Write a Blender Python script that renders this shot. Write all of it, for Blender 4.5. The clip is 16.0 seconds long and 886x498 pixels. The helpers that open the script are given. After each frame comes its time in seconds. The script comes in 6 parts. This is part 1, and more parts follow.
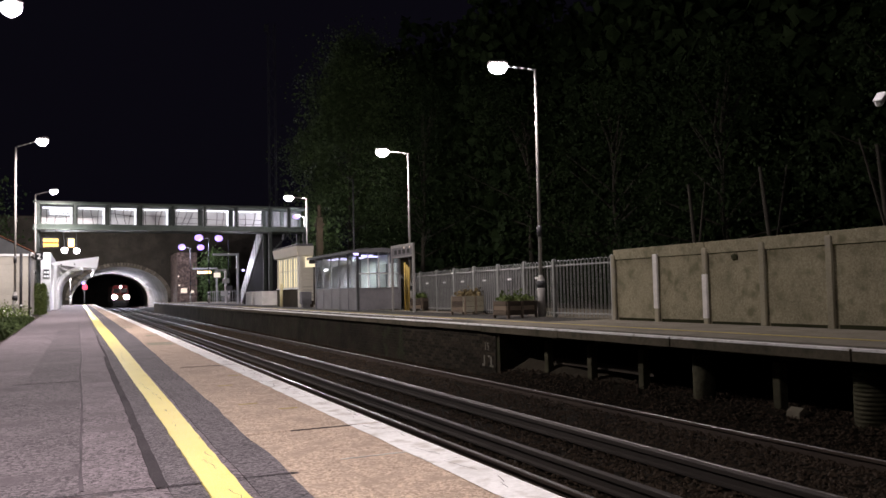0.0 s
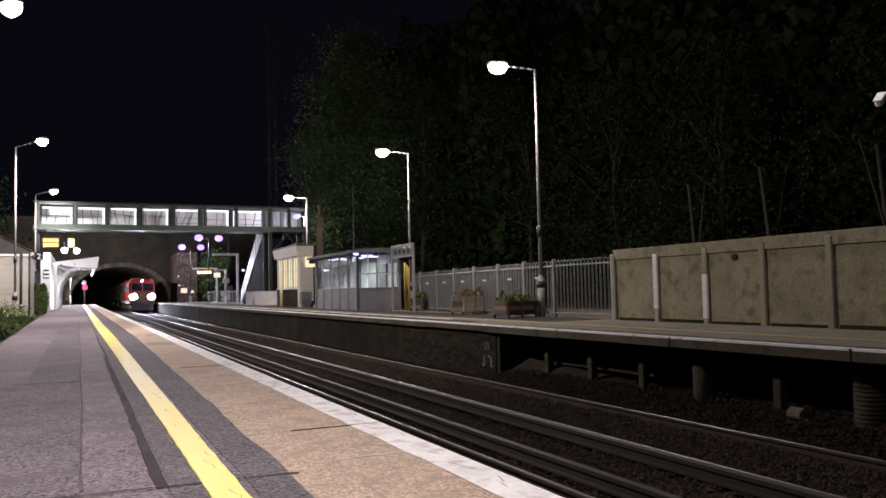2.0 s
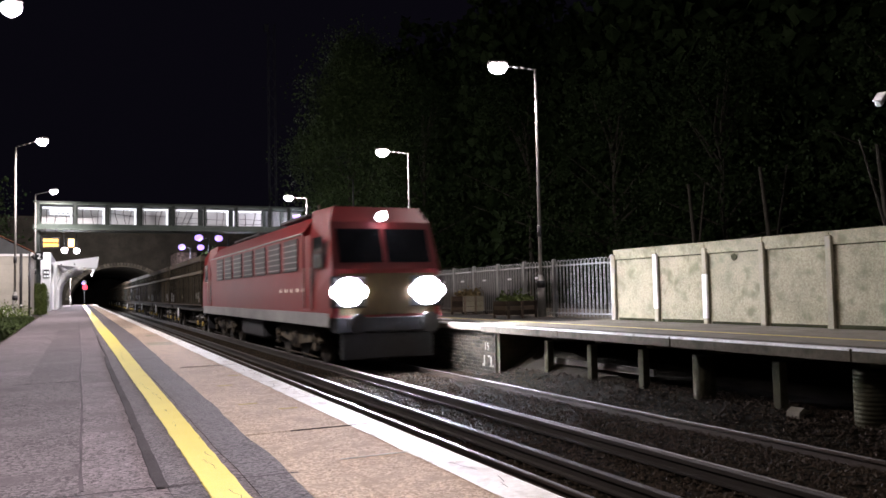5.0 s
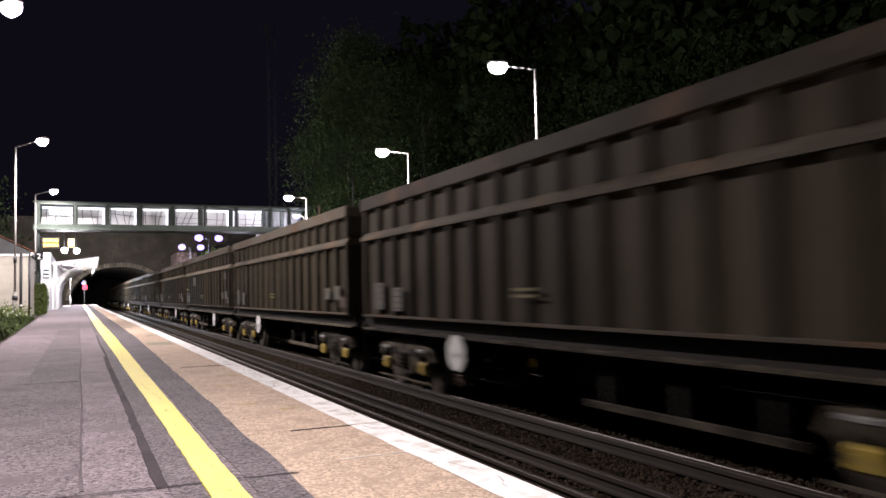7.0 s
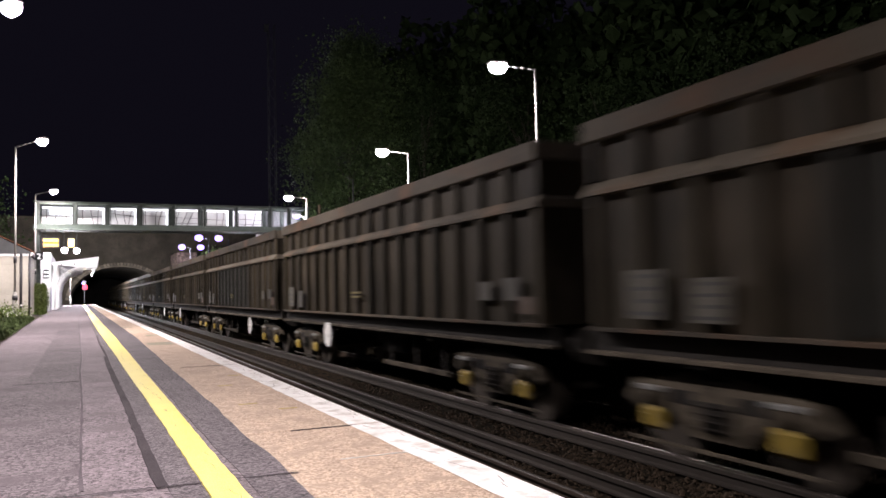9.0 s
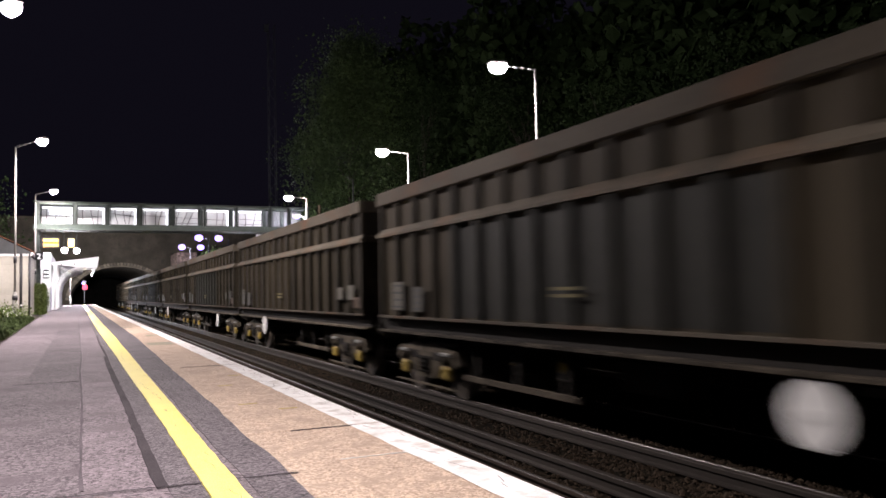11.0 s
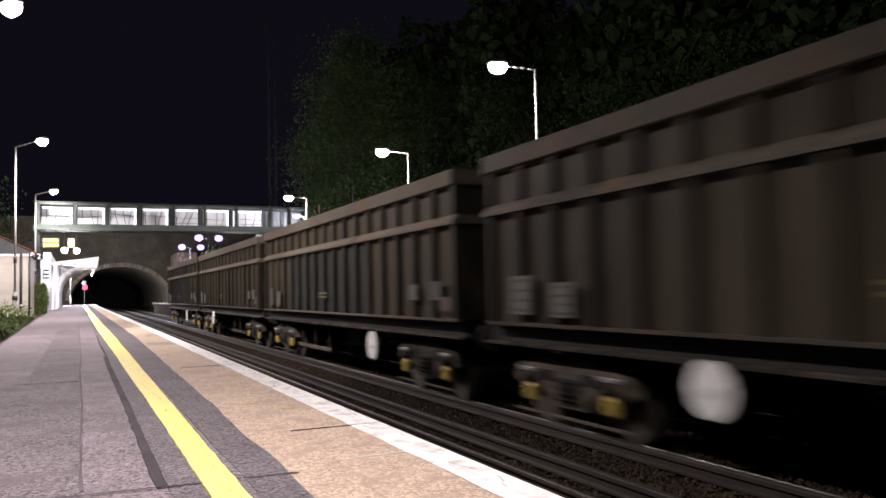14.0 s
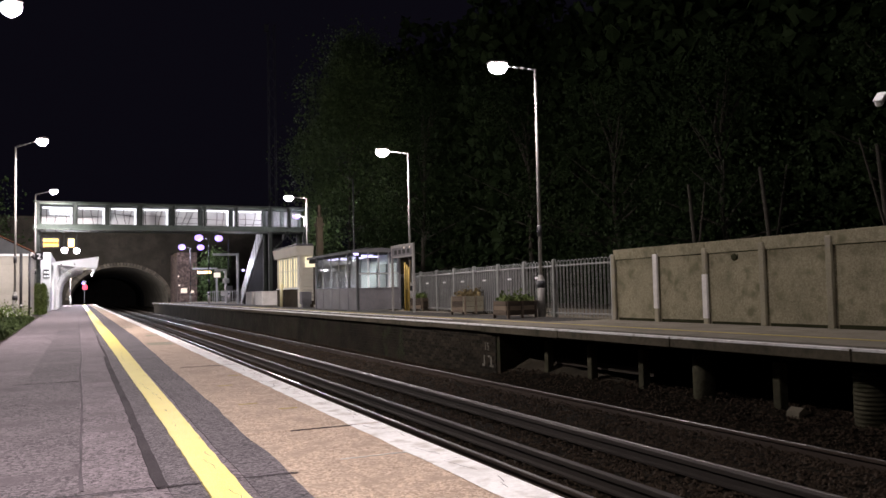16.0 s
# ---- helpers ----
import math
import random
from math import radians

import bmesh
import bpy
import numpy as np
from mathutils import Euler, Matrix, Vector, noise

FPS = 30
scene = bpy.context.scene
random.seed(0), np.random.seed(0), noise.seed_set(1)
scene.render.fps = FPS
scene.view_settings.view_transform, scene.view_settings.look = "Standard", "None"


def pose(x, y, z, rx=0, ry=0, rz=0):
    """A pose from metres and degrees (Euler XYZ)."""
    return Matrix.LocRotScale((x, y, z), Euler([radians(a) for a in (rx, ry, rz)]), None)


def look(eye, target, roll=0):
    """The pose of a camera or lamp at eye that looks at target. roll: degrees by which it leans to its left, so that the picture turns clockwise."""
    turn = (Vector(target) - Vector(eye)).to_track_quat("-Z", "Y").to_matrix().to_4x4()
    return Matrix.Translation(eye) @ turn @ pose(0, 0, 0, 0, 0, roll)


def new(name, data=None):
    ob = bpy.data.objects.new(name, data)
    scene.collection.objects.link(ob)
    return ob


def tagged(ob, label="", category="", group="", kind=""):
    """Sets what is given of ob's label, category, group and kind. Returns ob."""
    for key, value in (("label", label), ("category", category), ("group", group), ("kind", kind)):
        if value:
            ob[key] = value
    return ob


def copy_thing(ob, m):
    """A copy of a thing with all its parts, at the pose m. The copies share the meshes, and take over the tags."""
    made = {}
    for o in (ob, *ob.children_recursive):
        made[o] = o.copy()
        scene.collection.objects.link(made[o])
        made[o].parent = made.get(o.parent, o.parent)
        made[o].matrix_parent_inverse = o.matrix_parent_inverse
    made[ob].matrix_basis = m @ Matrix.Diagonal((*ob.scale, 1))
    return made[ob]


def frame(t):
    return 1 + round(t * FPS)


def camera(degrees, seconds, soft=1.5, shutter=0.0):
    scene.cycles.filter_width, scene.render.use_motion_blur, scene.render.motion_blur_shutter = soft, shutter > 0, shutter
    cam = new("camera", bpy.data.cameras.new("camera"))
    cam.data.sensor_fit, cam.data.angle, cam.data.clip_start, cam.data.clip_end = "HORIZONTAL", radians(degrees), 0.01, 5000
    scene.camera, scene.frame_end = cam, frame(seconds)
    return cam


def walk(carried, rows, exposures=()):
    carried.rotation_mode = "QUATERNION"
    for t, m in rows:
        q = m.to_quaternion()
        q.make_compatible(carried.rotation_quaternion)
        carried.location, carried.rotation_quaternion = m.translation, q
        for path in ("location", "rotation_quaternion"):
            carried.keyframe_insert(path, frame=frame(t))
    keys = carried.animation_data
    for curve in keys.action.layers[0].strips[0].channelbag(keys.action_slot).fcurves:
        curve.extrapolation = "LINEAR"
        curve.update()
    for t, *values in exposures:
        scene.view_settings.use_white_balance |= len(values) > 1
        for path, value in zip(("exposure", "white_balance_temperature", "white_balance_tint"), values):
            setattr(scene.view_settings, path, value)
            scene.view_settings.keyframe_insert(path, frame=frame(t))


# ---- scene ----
cam = camera(58.5, 16.0, soft=1.6, shutter=0.42)
EYE = (0.0, 0.0, 0.857)
VIEW = look(EYE, (4.1811, 9.0691, 1.3761), -1.239)
walk(cam, [(0.0, VIEW), (16.0, VIEW)],
     [(0.0, -0.04), (1.5, -0.08), (3.0, -0.22), (4.2, -0.42), (6.3, 0.48), (9.2, 0.54), (14.5, 0.52), (15.5, 0.28), (16.0, 0.10)])

# ---- night sky and lamps ----
world = bpy.data.worlds.new("night")
world.use_nodes = True
scene.world = world
world.node_tree.nodes["Background"].inputs[0].default_value = (0.30, 0.255, 0.49, 1)
world.node_tree.nodes["Background"].inputs[1].default_value = 0.0096

LAMP_COLOUR = (1.0, 0.88, 0.875)
R_TOP = -0.92          # top of the rails below the platform
OPP = 0.084            # level of the opposite platform
EDGE = 1.788           # edge of the near platform
OPP_EDGE = 7.99        # edge of the opposite platform
TRACK_NEAR, TRACK_FAR = 3.19, 6.48


# ---- materials ----
def nodes_of(m):
    m.use_nodes = True
    return m.node_tree.nodes, m.node_tree.links


def surface(name, low, high, rough=0.8, metal=0.0, fine=40.0, coarse=1.2, bump=0.25, contrast=0.5, stain=None, spread=0.5, spec=0.4, stretch=(1, 1, 1), island=0.0, speck=0.0, chip=70.0):
    """A worn surface: fine grain and coarse patches between two colours, with relief."""
    m = bpy.data.materials.new(name)
    n, l = nodes_of(m)
    b = n["Principled BSDF"]
    b.inputs["Roughness"].default_value = rough
    b.inputs["Metallic"].default_value = metal
    b.inputs["Specular IOR Level"].default_value = spec
    co = n.new("ShaderNodeTexCoord")
    mp = n.new("ShaderNodeMapping")
    mp.inputs["Scale"].default_value = stretch
    l.new(co.outputs["Object"], mp.inputs["Vector"])
    a = n.new("ShaderNodeTexNoise")
    a.inputs["Scale"].default_value, a.inputs["Detail"].default_value, a.inputs["Roughness"].default_value = fine, 8, 0.74
    c = n.new("ShaderNodeTexNoise")
    c.inputs["Scale"].default_value, c.inputs["Detail"].default_value = coarse, 5
    for t in (a, c):
        l.new(mp.outputs[0], t.inputs["Vector"])
    add = n.new("ShaderNodeMix")
    add.data_type = "FLOAT"
    add.inputs[0].default_value = contrast
    l.new(a.outputs[0], add.inputs[2])
    l.new(c.outputs[0], add.inputs[3])
    src = add.outputs[0]
    if speck:
        # small stones of the aggregate, each with its own tone
        vo = n.new("ShaderNodeTexVoronoi")
        vo.inputs["Scale"].default_value = chip
        l.new(mp.outputs[0], vo.inputs["Vector"])
        sep = n.new("ShaderNodeSeparateColor")
        l.new(vo.outputs["Color"], sep.inputs[0])
        mx = n.new("ShaderNodeMix")
        mx.data_type = "FLOAT"
        mx.inputs[0].default_value = speck
        l.new(src, mx.inputs[2])
        l.new(sep.outputs[0], mx.inputs[3])
        src = mx.outputs[0]
    if island:
        info = n.new("ShaderNodeObjectInfo")
        ma = n.new("ShaderNodeMath")
        ma.operation = "MULTIPLY_ADD"
        ma.inputs[1].default_value = island
        l.new(info.outputs["Random"], ma.inputs[0])
        l.new(src, ma.inputs[2])
        sub = n.new("ShaderNodeMath")
        sub.operation = "SUBTRACT"
        sub.inputs[1].default_value = island / 2
        l.new(ma.outputs[0], sub.inputs[0])
        src = sub.outputs[0]
    ramp = n.new("ShaderNodeValToRGB")
    ramp.color_ramp.elements[0].position = 0.5 - spread * 0.36
    ramp.color_ramp.elements[1].position = 0.5 + spread * 0.36
    ramp.color_ramp.elements[0].color = (*low, 1)
    ramp.color_ramp.elements[1].color = (*high, 1)
    l.new(src, ramp.inputs[0])
    out = ramp.outputs[0]
    if stain:
        s = n.new("ShaderNodeTexNoise")
        s.inputs["Scale"].default_value, s.inputs["Detail"].default_value = coarse * 2.7, 8
        l.new(mp.outputs[0], s.inputs["Vector"])
        r2 = n.new("ShaderNodeValToRGB")
        r2.color_ramp.elements[0].position, r2.color_ramp.elements[1].position = 0.52, 0.68
        l.new(s.outputs[0], r2.inputs[0])
        mix = n.new("ShaderNodeMix")
        mix.data_type = "RGBA"
        l.new(r2.outputs[0], mix.inputs[0])
        l.new(out, mix.inputs[6])
        mix.inputs[7].default_value = (*stain, 1)
        out = mix.outputs[2]
    l.new(out, b.inputs["Base Color"])
    if bump:
        bp = n.new("ShaderNodeBump")
        bp.inputs["Strength"].default_value, bp.inputs["Distance"].default_value = bump, 0.01
        l.new(a.outputs[0], bp.inputs["Height"])
        l.new(bp.outputs[0], b.inputs["Normal"])
    return m


def glow(name, colour, strength):
    m = bpy.data.materials.new(name)
    n, l = nodes_of(m)
    b = n["Principled BSDF"]
    b.inputs["Base Color"].default_value = (0.05 * colour[0], 0.05 * colour[1], 0.05 * colour[2], 1)
    b.inputs["Specular IOR Level"].default_value = 0.0
    b.inputs["Emission Color"].default_value = (*colour, 1)
    b.inputs["Emission Strength"].default_value = strength
    return m


def clear(name, tint=(0.9, 0.95, 0.95), rough=0.03):
    """Thin pane: mostly clear, with a gloss at grazing angles."""
    m = bpy.data.materials.new(name)
    n, l = nodes_of(m)
    n.remove(n["Principled BSDF"])
    t, g, mix, f = n.new("ShaderNodeBsdfTransparent"), n.new("ShaderNodeBsdfGlossy"), n.new("ShaderNodeMixShader"), n.new("ShaderNodeFresnel")
    t.inputs[0].default_value = (*tint, 1)
    g.inputs["Roughness"].default_value = rough
    half = n.new("ShaderNodeMath")
    half.operation = "MULTIPLY"
    half.inputs[1].default_value = 0.4
    l.new(f.outputs[0], half.inputs[0])
    l.new(half.outputs[0], mix.inputs[0])
    l.new(t.outputs[0], mix.inputs[1])
    l.new(g.outputs[0], mix.inputs[2])
    l.new(mix.outputs[0], n["Material Output"].inputs[0])
    return m


ASPHALT = surface("asphalt", (0.050, 0.041, 0.046), (0.285, 0.238, 0.262), 0.9, fine=60, coarse=0.9, bump=0.45, contrast=0.3, stain=(0.125, 0.103, 0.113), spread=0.42, speck=0.30, chip=75)
ASPHALT_NEW = surface("asphalt_patch", (0.032, 0.028, 0.032), (0.185, 0.16, 0.175), 0.9, fine=62, coarse=1.4, bump=0.45, contrast=0.3, spread=0.42, speck=0.30, chip=80)
ASPHALT_MID = surface("asphalt_older_patch", (0.036, 0.030, 0.034), (0.215, 0.18, 0.198), 0.9, fine=58, coarse=0.8, bump=0.45, contrast=0.3, stain=(0.095, 0.078, 0.087), spread=0.42, speck=0.30, chip=72)
SEAM = surface("tar_seam", (0.020, 0.017, 0.020), (0.085, 0.072, 0.080), 0.9, fine=90, bump=0.4, spec=0.08)
SEAM_WORN = surface("worn_tar_seam", (0.035, 0.030, 0.034), (0.15, 0.128, 0.142), 0.9, fine=70, bump=0.4, spec=0.15)
COPING = surface("coping_concrete", (0.26, 0.19, 0.142), (0.66, 0.52, 0.40), 0.9, fine=120, coarse=2.3, bump=0.6, contrast=0.22, stain=(0.36, 0.275, 0.21), spread=0.42, island=0.10, speck=0.28, chip=85)
WHITE_LINE = surface("worn_white_paint", (0.66, 0.65, 0.63), (0.92, 0.91, 0.90), 0.62, fine=22, coarse=2.5, bump=0.5, contrast=0.35, spread=0.35, stain=(0.52, 0.49, 0.45))
YELLOW_LINE = surface("yellow_line_paint", (0.76, 0.63, 0.085), (0.94, 0.83, 0.17), 0.42, fine=55, coarse=3.0, bump=0.3, contrast=0.4, spread=0.7, spec=0.5)
FAINT_YELLOW = surface("faded_yellow_paint", (0.30, 0.23, 0.06), (0.48, 0.38, 0.10), 0.8, fine=40, bump=0.3)
BRICK_DARK = surface("sooty_brick", (0.011, 0.009, 0.006), (0.056, 0.045, 0.031), 0.92, fine=9, coarse=0.8, bump=0.6, stain=(0.03, 0.034, 0.018), island=0.25, spec=0.1)
MORTAR_VOID = surface("sooty_mortar", (0.02, 0.018, 0.014), (0.05, 0.044, 0.035), 0.95, fine=30, bump=0.4, spec=0.05)
OPP_CONC = surface("platform_concrete", (0.105, 0.092, 0.066), (0.22, 0.195, 0.14), 0.9, fine=60, coarse=1.1, bump=0.4, stain=(0.11, 0.098, 0.068))
SLAB_CONC = surface("grimy_edge_slab", (0.045, 0.039, 0.027), (0.135, 0.118, 0.084), 0.92, fine=16, coarse=1.2, bump=0.5, stain=(0.05, 0.05, 0.03), spec=0.12)
NUMBER_PAINT = surface("faded_number_paint", (0.09, 0.085, 0.065), (0.22, 0.205, 0.165), 0.85, fine=18, coarse=5, bump=0.2)
WALL_CONC = surface("wall_concrete", (0.15, 0.137, 0.088), (0.34, 0.31, 0.21), 0.92, fine=24, coarse=1.5, bump=0.9, stain=(0.15, 0.14, 0.085), contrast=0.4, spread=0.42, spec=0.15, speck=0.12, chip=45)
POST_CONC = surface("post_concrete", (0.17, 0.155, 0.105), (0.36, 0.33, 0.235), 0.9, fine=30, coarse=1.6, bump=0.4, stain=(0.26, 0.24, 0.20), island=0.2)
POST_WHITE = surface("whitewashed_concrete", (0.52, 0.50, 0.47), (0.78, 0.76, 0.72), 0.85, fine=24, coarse=3, bump=0.3)
MOSS_AND_FOOT = surface("dark_moss", (0.012, 0.014, 0.007), (0.045, 0.045, 0.024), 0.95, fine=50, bump=0.8, spec=0.05)
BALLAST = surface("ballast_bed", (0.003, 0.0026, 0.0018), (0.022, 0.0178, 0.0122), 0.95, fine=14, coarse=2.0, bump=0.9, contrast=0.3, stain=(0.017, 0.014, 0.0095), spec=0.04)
# Dark greenish concrete of the piers and cross beams.
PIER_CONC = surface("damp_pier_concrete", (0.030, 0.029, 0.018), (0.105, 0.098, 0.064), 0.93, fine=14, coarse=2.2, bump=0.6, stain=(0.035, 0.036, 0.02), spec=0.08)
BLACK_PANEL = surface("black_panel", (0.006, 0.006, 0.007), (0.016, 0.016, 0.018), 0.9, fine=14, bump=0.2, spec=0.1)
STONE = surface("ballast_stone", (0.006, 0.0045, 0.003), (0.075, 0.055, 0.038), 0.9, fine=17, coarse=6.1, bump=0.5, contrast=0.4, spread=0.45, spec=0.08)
SOIL = surface("dark_soil", (0.02, 0.018, 0.013), (0.065, 0.055, 0.04), 0.95, fine=12, coarse=0.8, bump=0.8, spec=0.05)
RAIL_SIDE = surface("rusty_rail", (0.022, 0.015, 0.010), (0.07, 0.048, 0.033), 0.72, 0.2, fine=35, coarse=2, bump=0.3, stretch=(1, 0.1, 1))
RAIL_HEAD = surface("polished_rail_head", (0.075, 0.068, 0.062), (0.15, 0.139, 0.129), 0.36, 0.45, fine=60, bump=0.03, stretch=(1, 0.05, 1))
THIRD = surface("conductor_rail", (0.020, 0.016, 0.013), (0.055, 0.046, 0.038), 0.62, 0.4, fine=30, coarse=2, bump=0.2, stretch=(1, 0.1, 1))
SLEEPER = surface("sleeper_concrete", (0.03, 0.026, 0.02), (0.08, 0.068, 0.055), 0.92, fine=30, bump=0.4, spec=0.1)
GALV = surface("galvanised_steel", (0.20, 0.205, 0.195), (0.36, 0.365, 0.35), 0.5, 0.45, fine=20, coarse=3, bump=0.1)
LAMP_POST = surface("grey_lamp_post_paint", (0.22, 0.21, 0.195), (0.40, 0.385, 0.36), 0.5, 0.1, fine=14, coarse=2, bump=0.1)
SHEET = surface("dull_backing_sheet", (0.055, 0.054, 0.054), (0.125, 0.122, 0.122), 0.8, fine=12, coarse=1.6, bump=0.1, spec=0.15)
ASPHALT_DARK = surface("dark_asphalt", (0.014, 0.013, 0.012), (0.065, 0.060, 0.052), 0.9, fine=60, coarse=1.2, bump=0.5, contrast=0.3, spec=0.15)
BAND = surface("black_band", (0.02, 0.02, 0.022), (0.045, 0.045, 0.05), 0.5, fine=30, bump=0.1)
WHITE_PAINT = surface("white_paint", (0.66, 0.66, 0.66), (0.84, 0.84, 0.84), 0.5, fine=18, coarse=1.5, bump=0.1, spread=0.9)
CREAM = surface("cream_paint", (0.58, 0.55, 0.46), (0.76, 0.73, 0.62), 0.6, fine=20, coarse=1.5, bump=0.15, spread=0.8)
CREAM_BRICK = surface("cream_painted_brick", (0.34, 0.32, 0.275), (0.54, 0.515, 0.45), 0.7, fine=16, coarse=1.3, bump=0.35, spread=0.7, island=0.2)
DARK_STEEL = surface("dark_steel", (0.03, 0.032, 0.034), (0.075, 0.078, 0.08), 0.55, 0.2, fine=25, bump=0.15)
BRIDGE_STEEL = surface("dark_green_bridge_post", (0.012, 0.016, 0.014), (0.036, 0.044, 0.040), 0.65, fine=20, bump=0.1, spec=0.2)
GREEN_STEEL = surface("grey_green_bridge_paint", (0.028, 0.040, 0.033), (0.075, 0.100, 0.085), 0.6, fine=12, coarse=1.2, bump=0.15)
GREY_PANEL = surface("grey_panel", (0.105, 0.102, 0.108), (0.20, 0.195, 0.203), 0.55, fine=12, coarse=1.6, bump=0.1)
MESH_PANEL = surface("milky_sheet", (0.44, 0.44, 0.455), (0.65, 0.65, 0.67), 0.5, fine=9, coarse=0.8, bump=0.05, spread=0.8)
GRIME = surface("grime_streak", (0.05, 0.05, 0.052), (0.12, 0.12, 0.125), 0.8, fine=30, bump=0.1)
TILE = surface("clay_roof_tile", (0.20, 0.075, 0.04), (0.38, 0.15, 0.085), 0.85, fine=22, coarse=2, bump=0.4, island=0.3)
ROOF_FELT = surface("roof_felt", (0.04, 0.04, 0.042), (0.10, 0.10, 0.105), 0.9, fine=40, bump=0.3)
BRICK_RED = surface("red_brick", (0.06, 0.042, 0.036), (0.40, 0.29, 0.245), 0.9, fine=3.5, coarse=1.2, bump=0.5, contrast=0.25, spread=0.4, island=0.3)
BRIDGE_BRICK = surface("grey_brown_bridge_brick", (0.010, 0.009, 0.007), (0.050, 0.043, 0.033), 0.93, fine=6, coarse=0.6, bump=0.8, spec=0.05, stain=(0.032, 0.029, 0.022), island=0.3)
# Barrel, and less so the ring, carry lamplight in their paler brick colour.
BARREL = surface("lime_streaked_arch_brick", (0.16, 0.14, 0.105), (0.44, 0.385, 0.30), 0.93, fine=5, coarse=0.7, bump=0.8, stain=(0.14, 0.12, 0.095), island=0.2)
ARCH_RING = surface("arch_ring_brick", (0.04, 0.035, 0.027), (0.14, 0.12, 0.092), 0.93, fine=5, coarse=0.7, bump=0.8, island=0.3, spec=0.1)
PALE_YELLOW = surface("pale_yellow_paint", (0.78, 0.70, 0.40), (0.88, 0.81, 0.52), 0.5, fine=20, bump=0.1)
TIMBER = surface("weathered_planter_board", (0.055, 0.042, 0.030), (0.21, 0.165, 0.12), 0.88, fine=18, coarse=2, bump=0.4, stretch=(1, 0.25, 6), island=0.45)
YELLOW_PAINT = surface("yellow_post_paint", (0.25, 0.17, 0.03), (0.42, 0.30, 0.06), 0.6, fine=16, bump=0.15)
WAGON = surface("dirty_maroon_wagon_paint", (0.0128, 0.0105, 0.0068), (0.052, 0.0425, 0.0275), 0.72, 0.1, fine=7, coarse=0.7, bump=0.15, contrast=0.6, spec=0.12, stain=(0.055, 0.044, 0.031), stretch=(1, 1, 0.35), island=0.3)
WAGON_RIB = surface("dusty_wagon_rib", (0.030, 0.026, 0.020), (0.105, 0.090, 0.069), 0.75, 0.1, fine=10, coarse=0.6, bump=0.15, contrast=0.6, stain=(0.095, 0.058, 0.037), stretch=(1, 0.6, 1), island=0.3, spec=0.12)
# The waist rail's lamplit highlight is put into its pale colour.
WAIST = surface("pale_dusty_waist_rail", (0.055, 0.046, 0.034), (0.155, 0.134, 0.102), 0.75, 0.05, fine=10, coarse=0.6, bump=0.15, contrast=0.6, stain=(0.13, 0.09, 0.06), stretch=(1, 0.6, 1), island=0.3, spec=0.15)
WAGON_OVERPAINT = surface("dark_overpainted_patch", (0.008, 0.0082, 0.0065), (0.026, 0.0258, 0.0205), 0.7, 0.0, fine=6, coarse=1.2, bump=0.1, contrast=0.6, spec=0.2)
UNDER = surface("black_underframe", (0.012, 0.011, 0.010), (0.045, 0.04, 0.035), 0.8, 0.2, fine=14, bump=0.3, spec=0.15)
BOGIE = surface("dusty_bogie_casting", (0.010, 0.0085, 0.006), (0.125, 0.105, 0.078), 0.85, 0.1, fine=9, coarse=4.5, bump=0.5, spread=0.38, island=0.2, spec=0.15)
WHEEL = surface("wheel_steel", (0.05, 0.042, 0.035), (0.14, 0.12, 0.10), 0.55, 0.6, fine=20, bump=0.2)
AXLE_YELLOW = surface("yellow_axlebox_cover", (0.26, 0.18, 0.03), (0.50, 0.36, 0.06), 0.6, fine=12, coarse=3, bump=0.2, stain=(0.16, 0.12, 0.06))
DISC_WHITE = surface("white_hand_wheel_paint", (0.62, 0.62, 0.60), (0.86, 0.86, 0.84), 0.5, fine=8, coarse=3, bump=0.1, spread=0.9)
PLATE = surface("grey_data_panel", (0.030, 0.028, 0.021), (0.085, 0.080, 0.062), 0.7, fine=9, coarse=2, bump=0.05, island=0.5)
PLATE_YELLOW = surface("yellow_stripe", (0.08, 0.065, 0.022), (0.15, 0.125, 0.04), 0.7, fine=9, bump=0.05)
PLATE_ORANGE = surface("orange_label", (0.04, 0.024, 0.014), (0.085, 0.045, 0.022), 0.7, fine=9, bump=0.05)
BAR_DARK = surface("dark_lettering_bar", (0.02, 0.02, 0.02), (0.05, 0.05, 0.05), 0.7, fine=9, bump=0.0)
LOCO_RED = surface("locomotive_red", (0.13, 0.009, 0.010), (0.20, 0.015, 0.016), 0.45, fine=6, coarse=0.8, bump=0.05, spread=0.9)
LOCO_GREY = surface("locomotive_grey_sill", (0.20, 0.20, 0.20), (0.33, 0.33, 0.32), 0.6, fine=8, coarse=1.2, bump=0.1)
LOCO_BLACK = surface("locomotive_black", (0.015, 0.015, 0.017), (0.04, 0.04, 0.043), 0.5, fine=8, bump=0.1)
LOCO_GLASS = surface("dark_cab_glass", (0.01, 0.011, 0.013), (0.02, 0.021, 0.024), 0.08, fine=3, bump=0.0, spec=0.8)
LOCO_WARN = surface("yellow_warning_panel", (0.05, 0.03, 0.012), (0.09, 0.06, 0.02), 0.5, fine=8, bump=0.05)
GRASS_MAT = surface("verge_grass", (0.03, 0.05, 0.015), (0.10, 0.14, 0.045), 0.85, fine=20, coarse=2, bump=0.2)
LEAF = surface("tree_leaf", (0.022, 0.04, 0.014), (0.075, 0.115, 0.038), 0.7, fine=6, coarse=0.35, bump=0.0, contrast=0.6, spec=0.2)
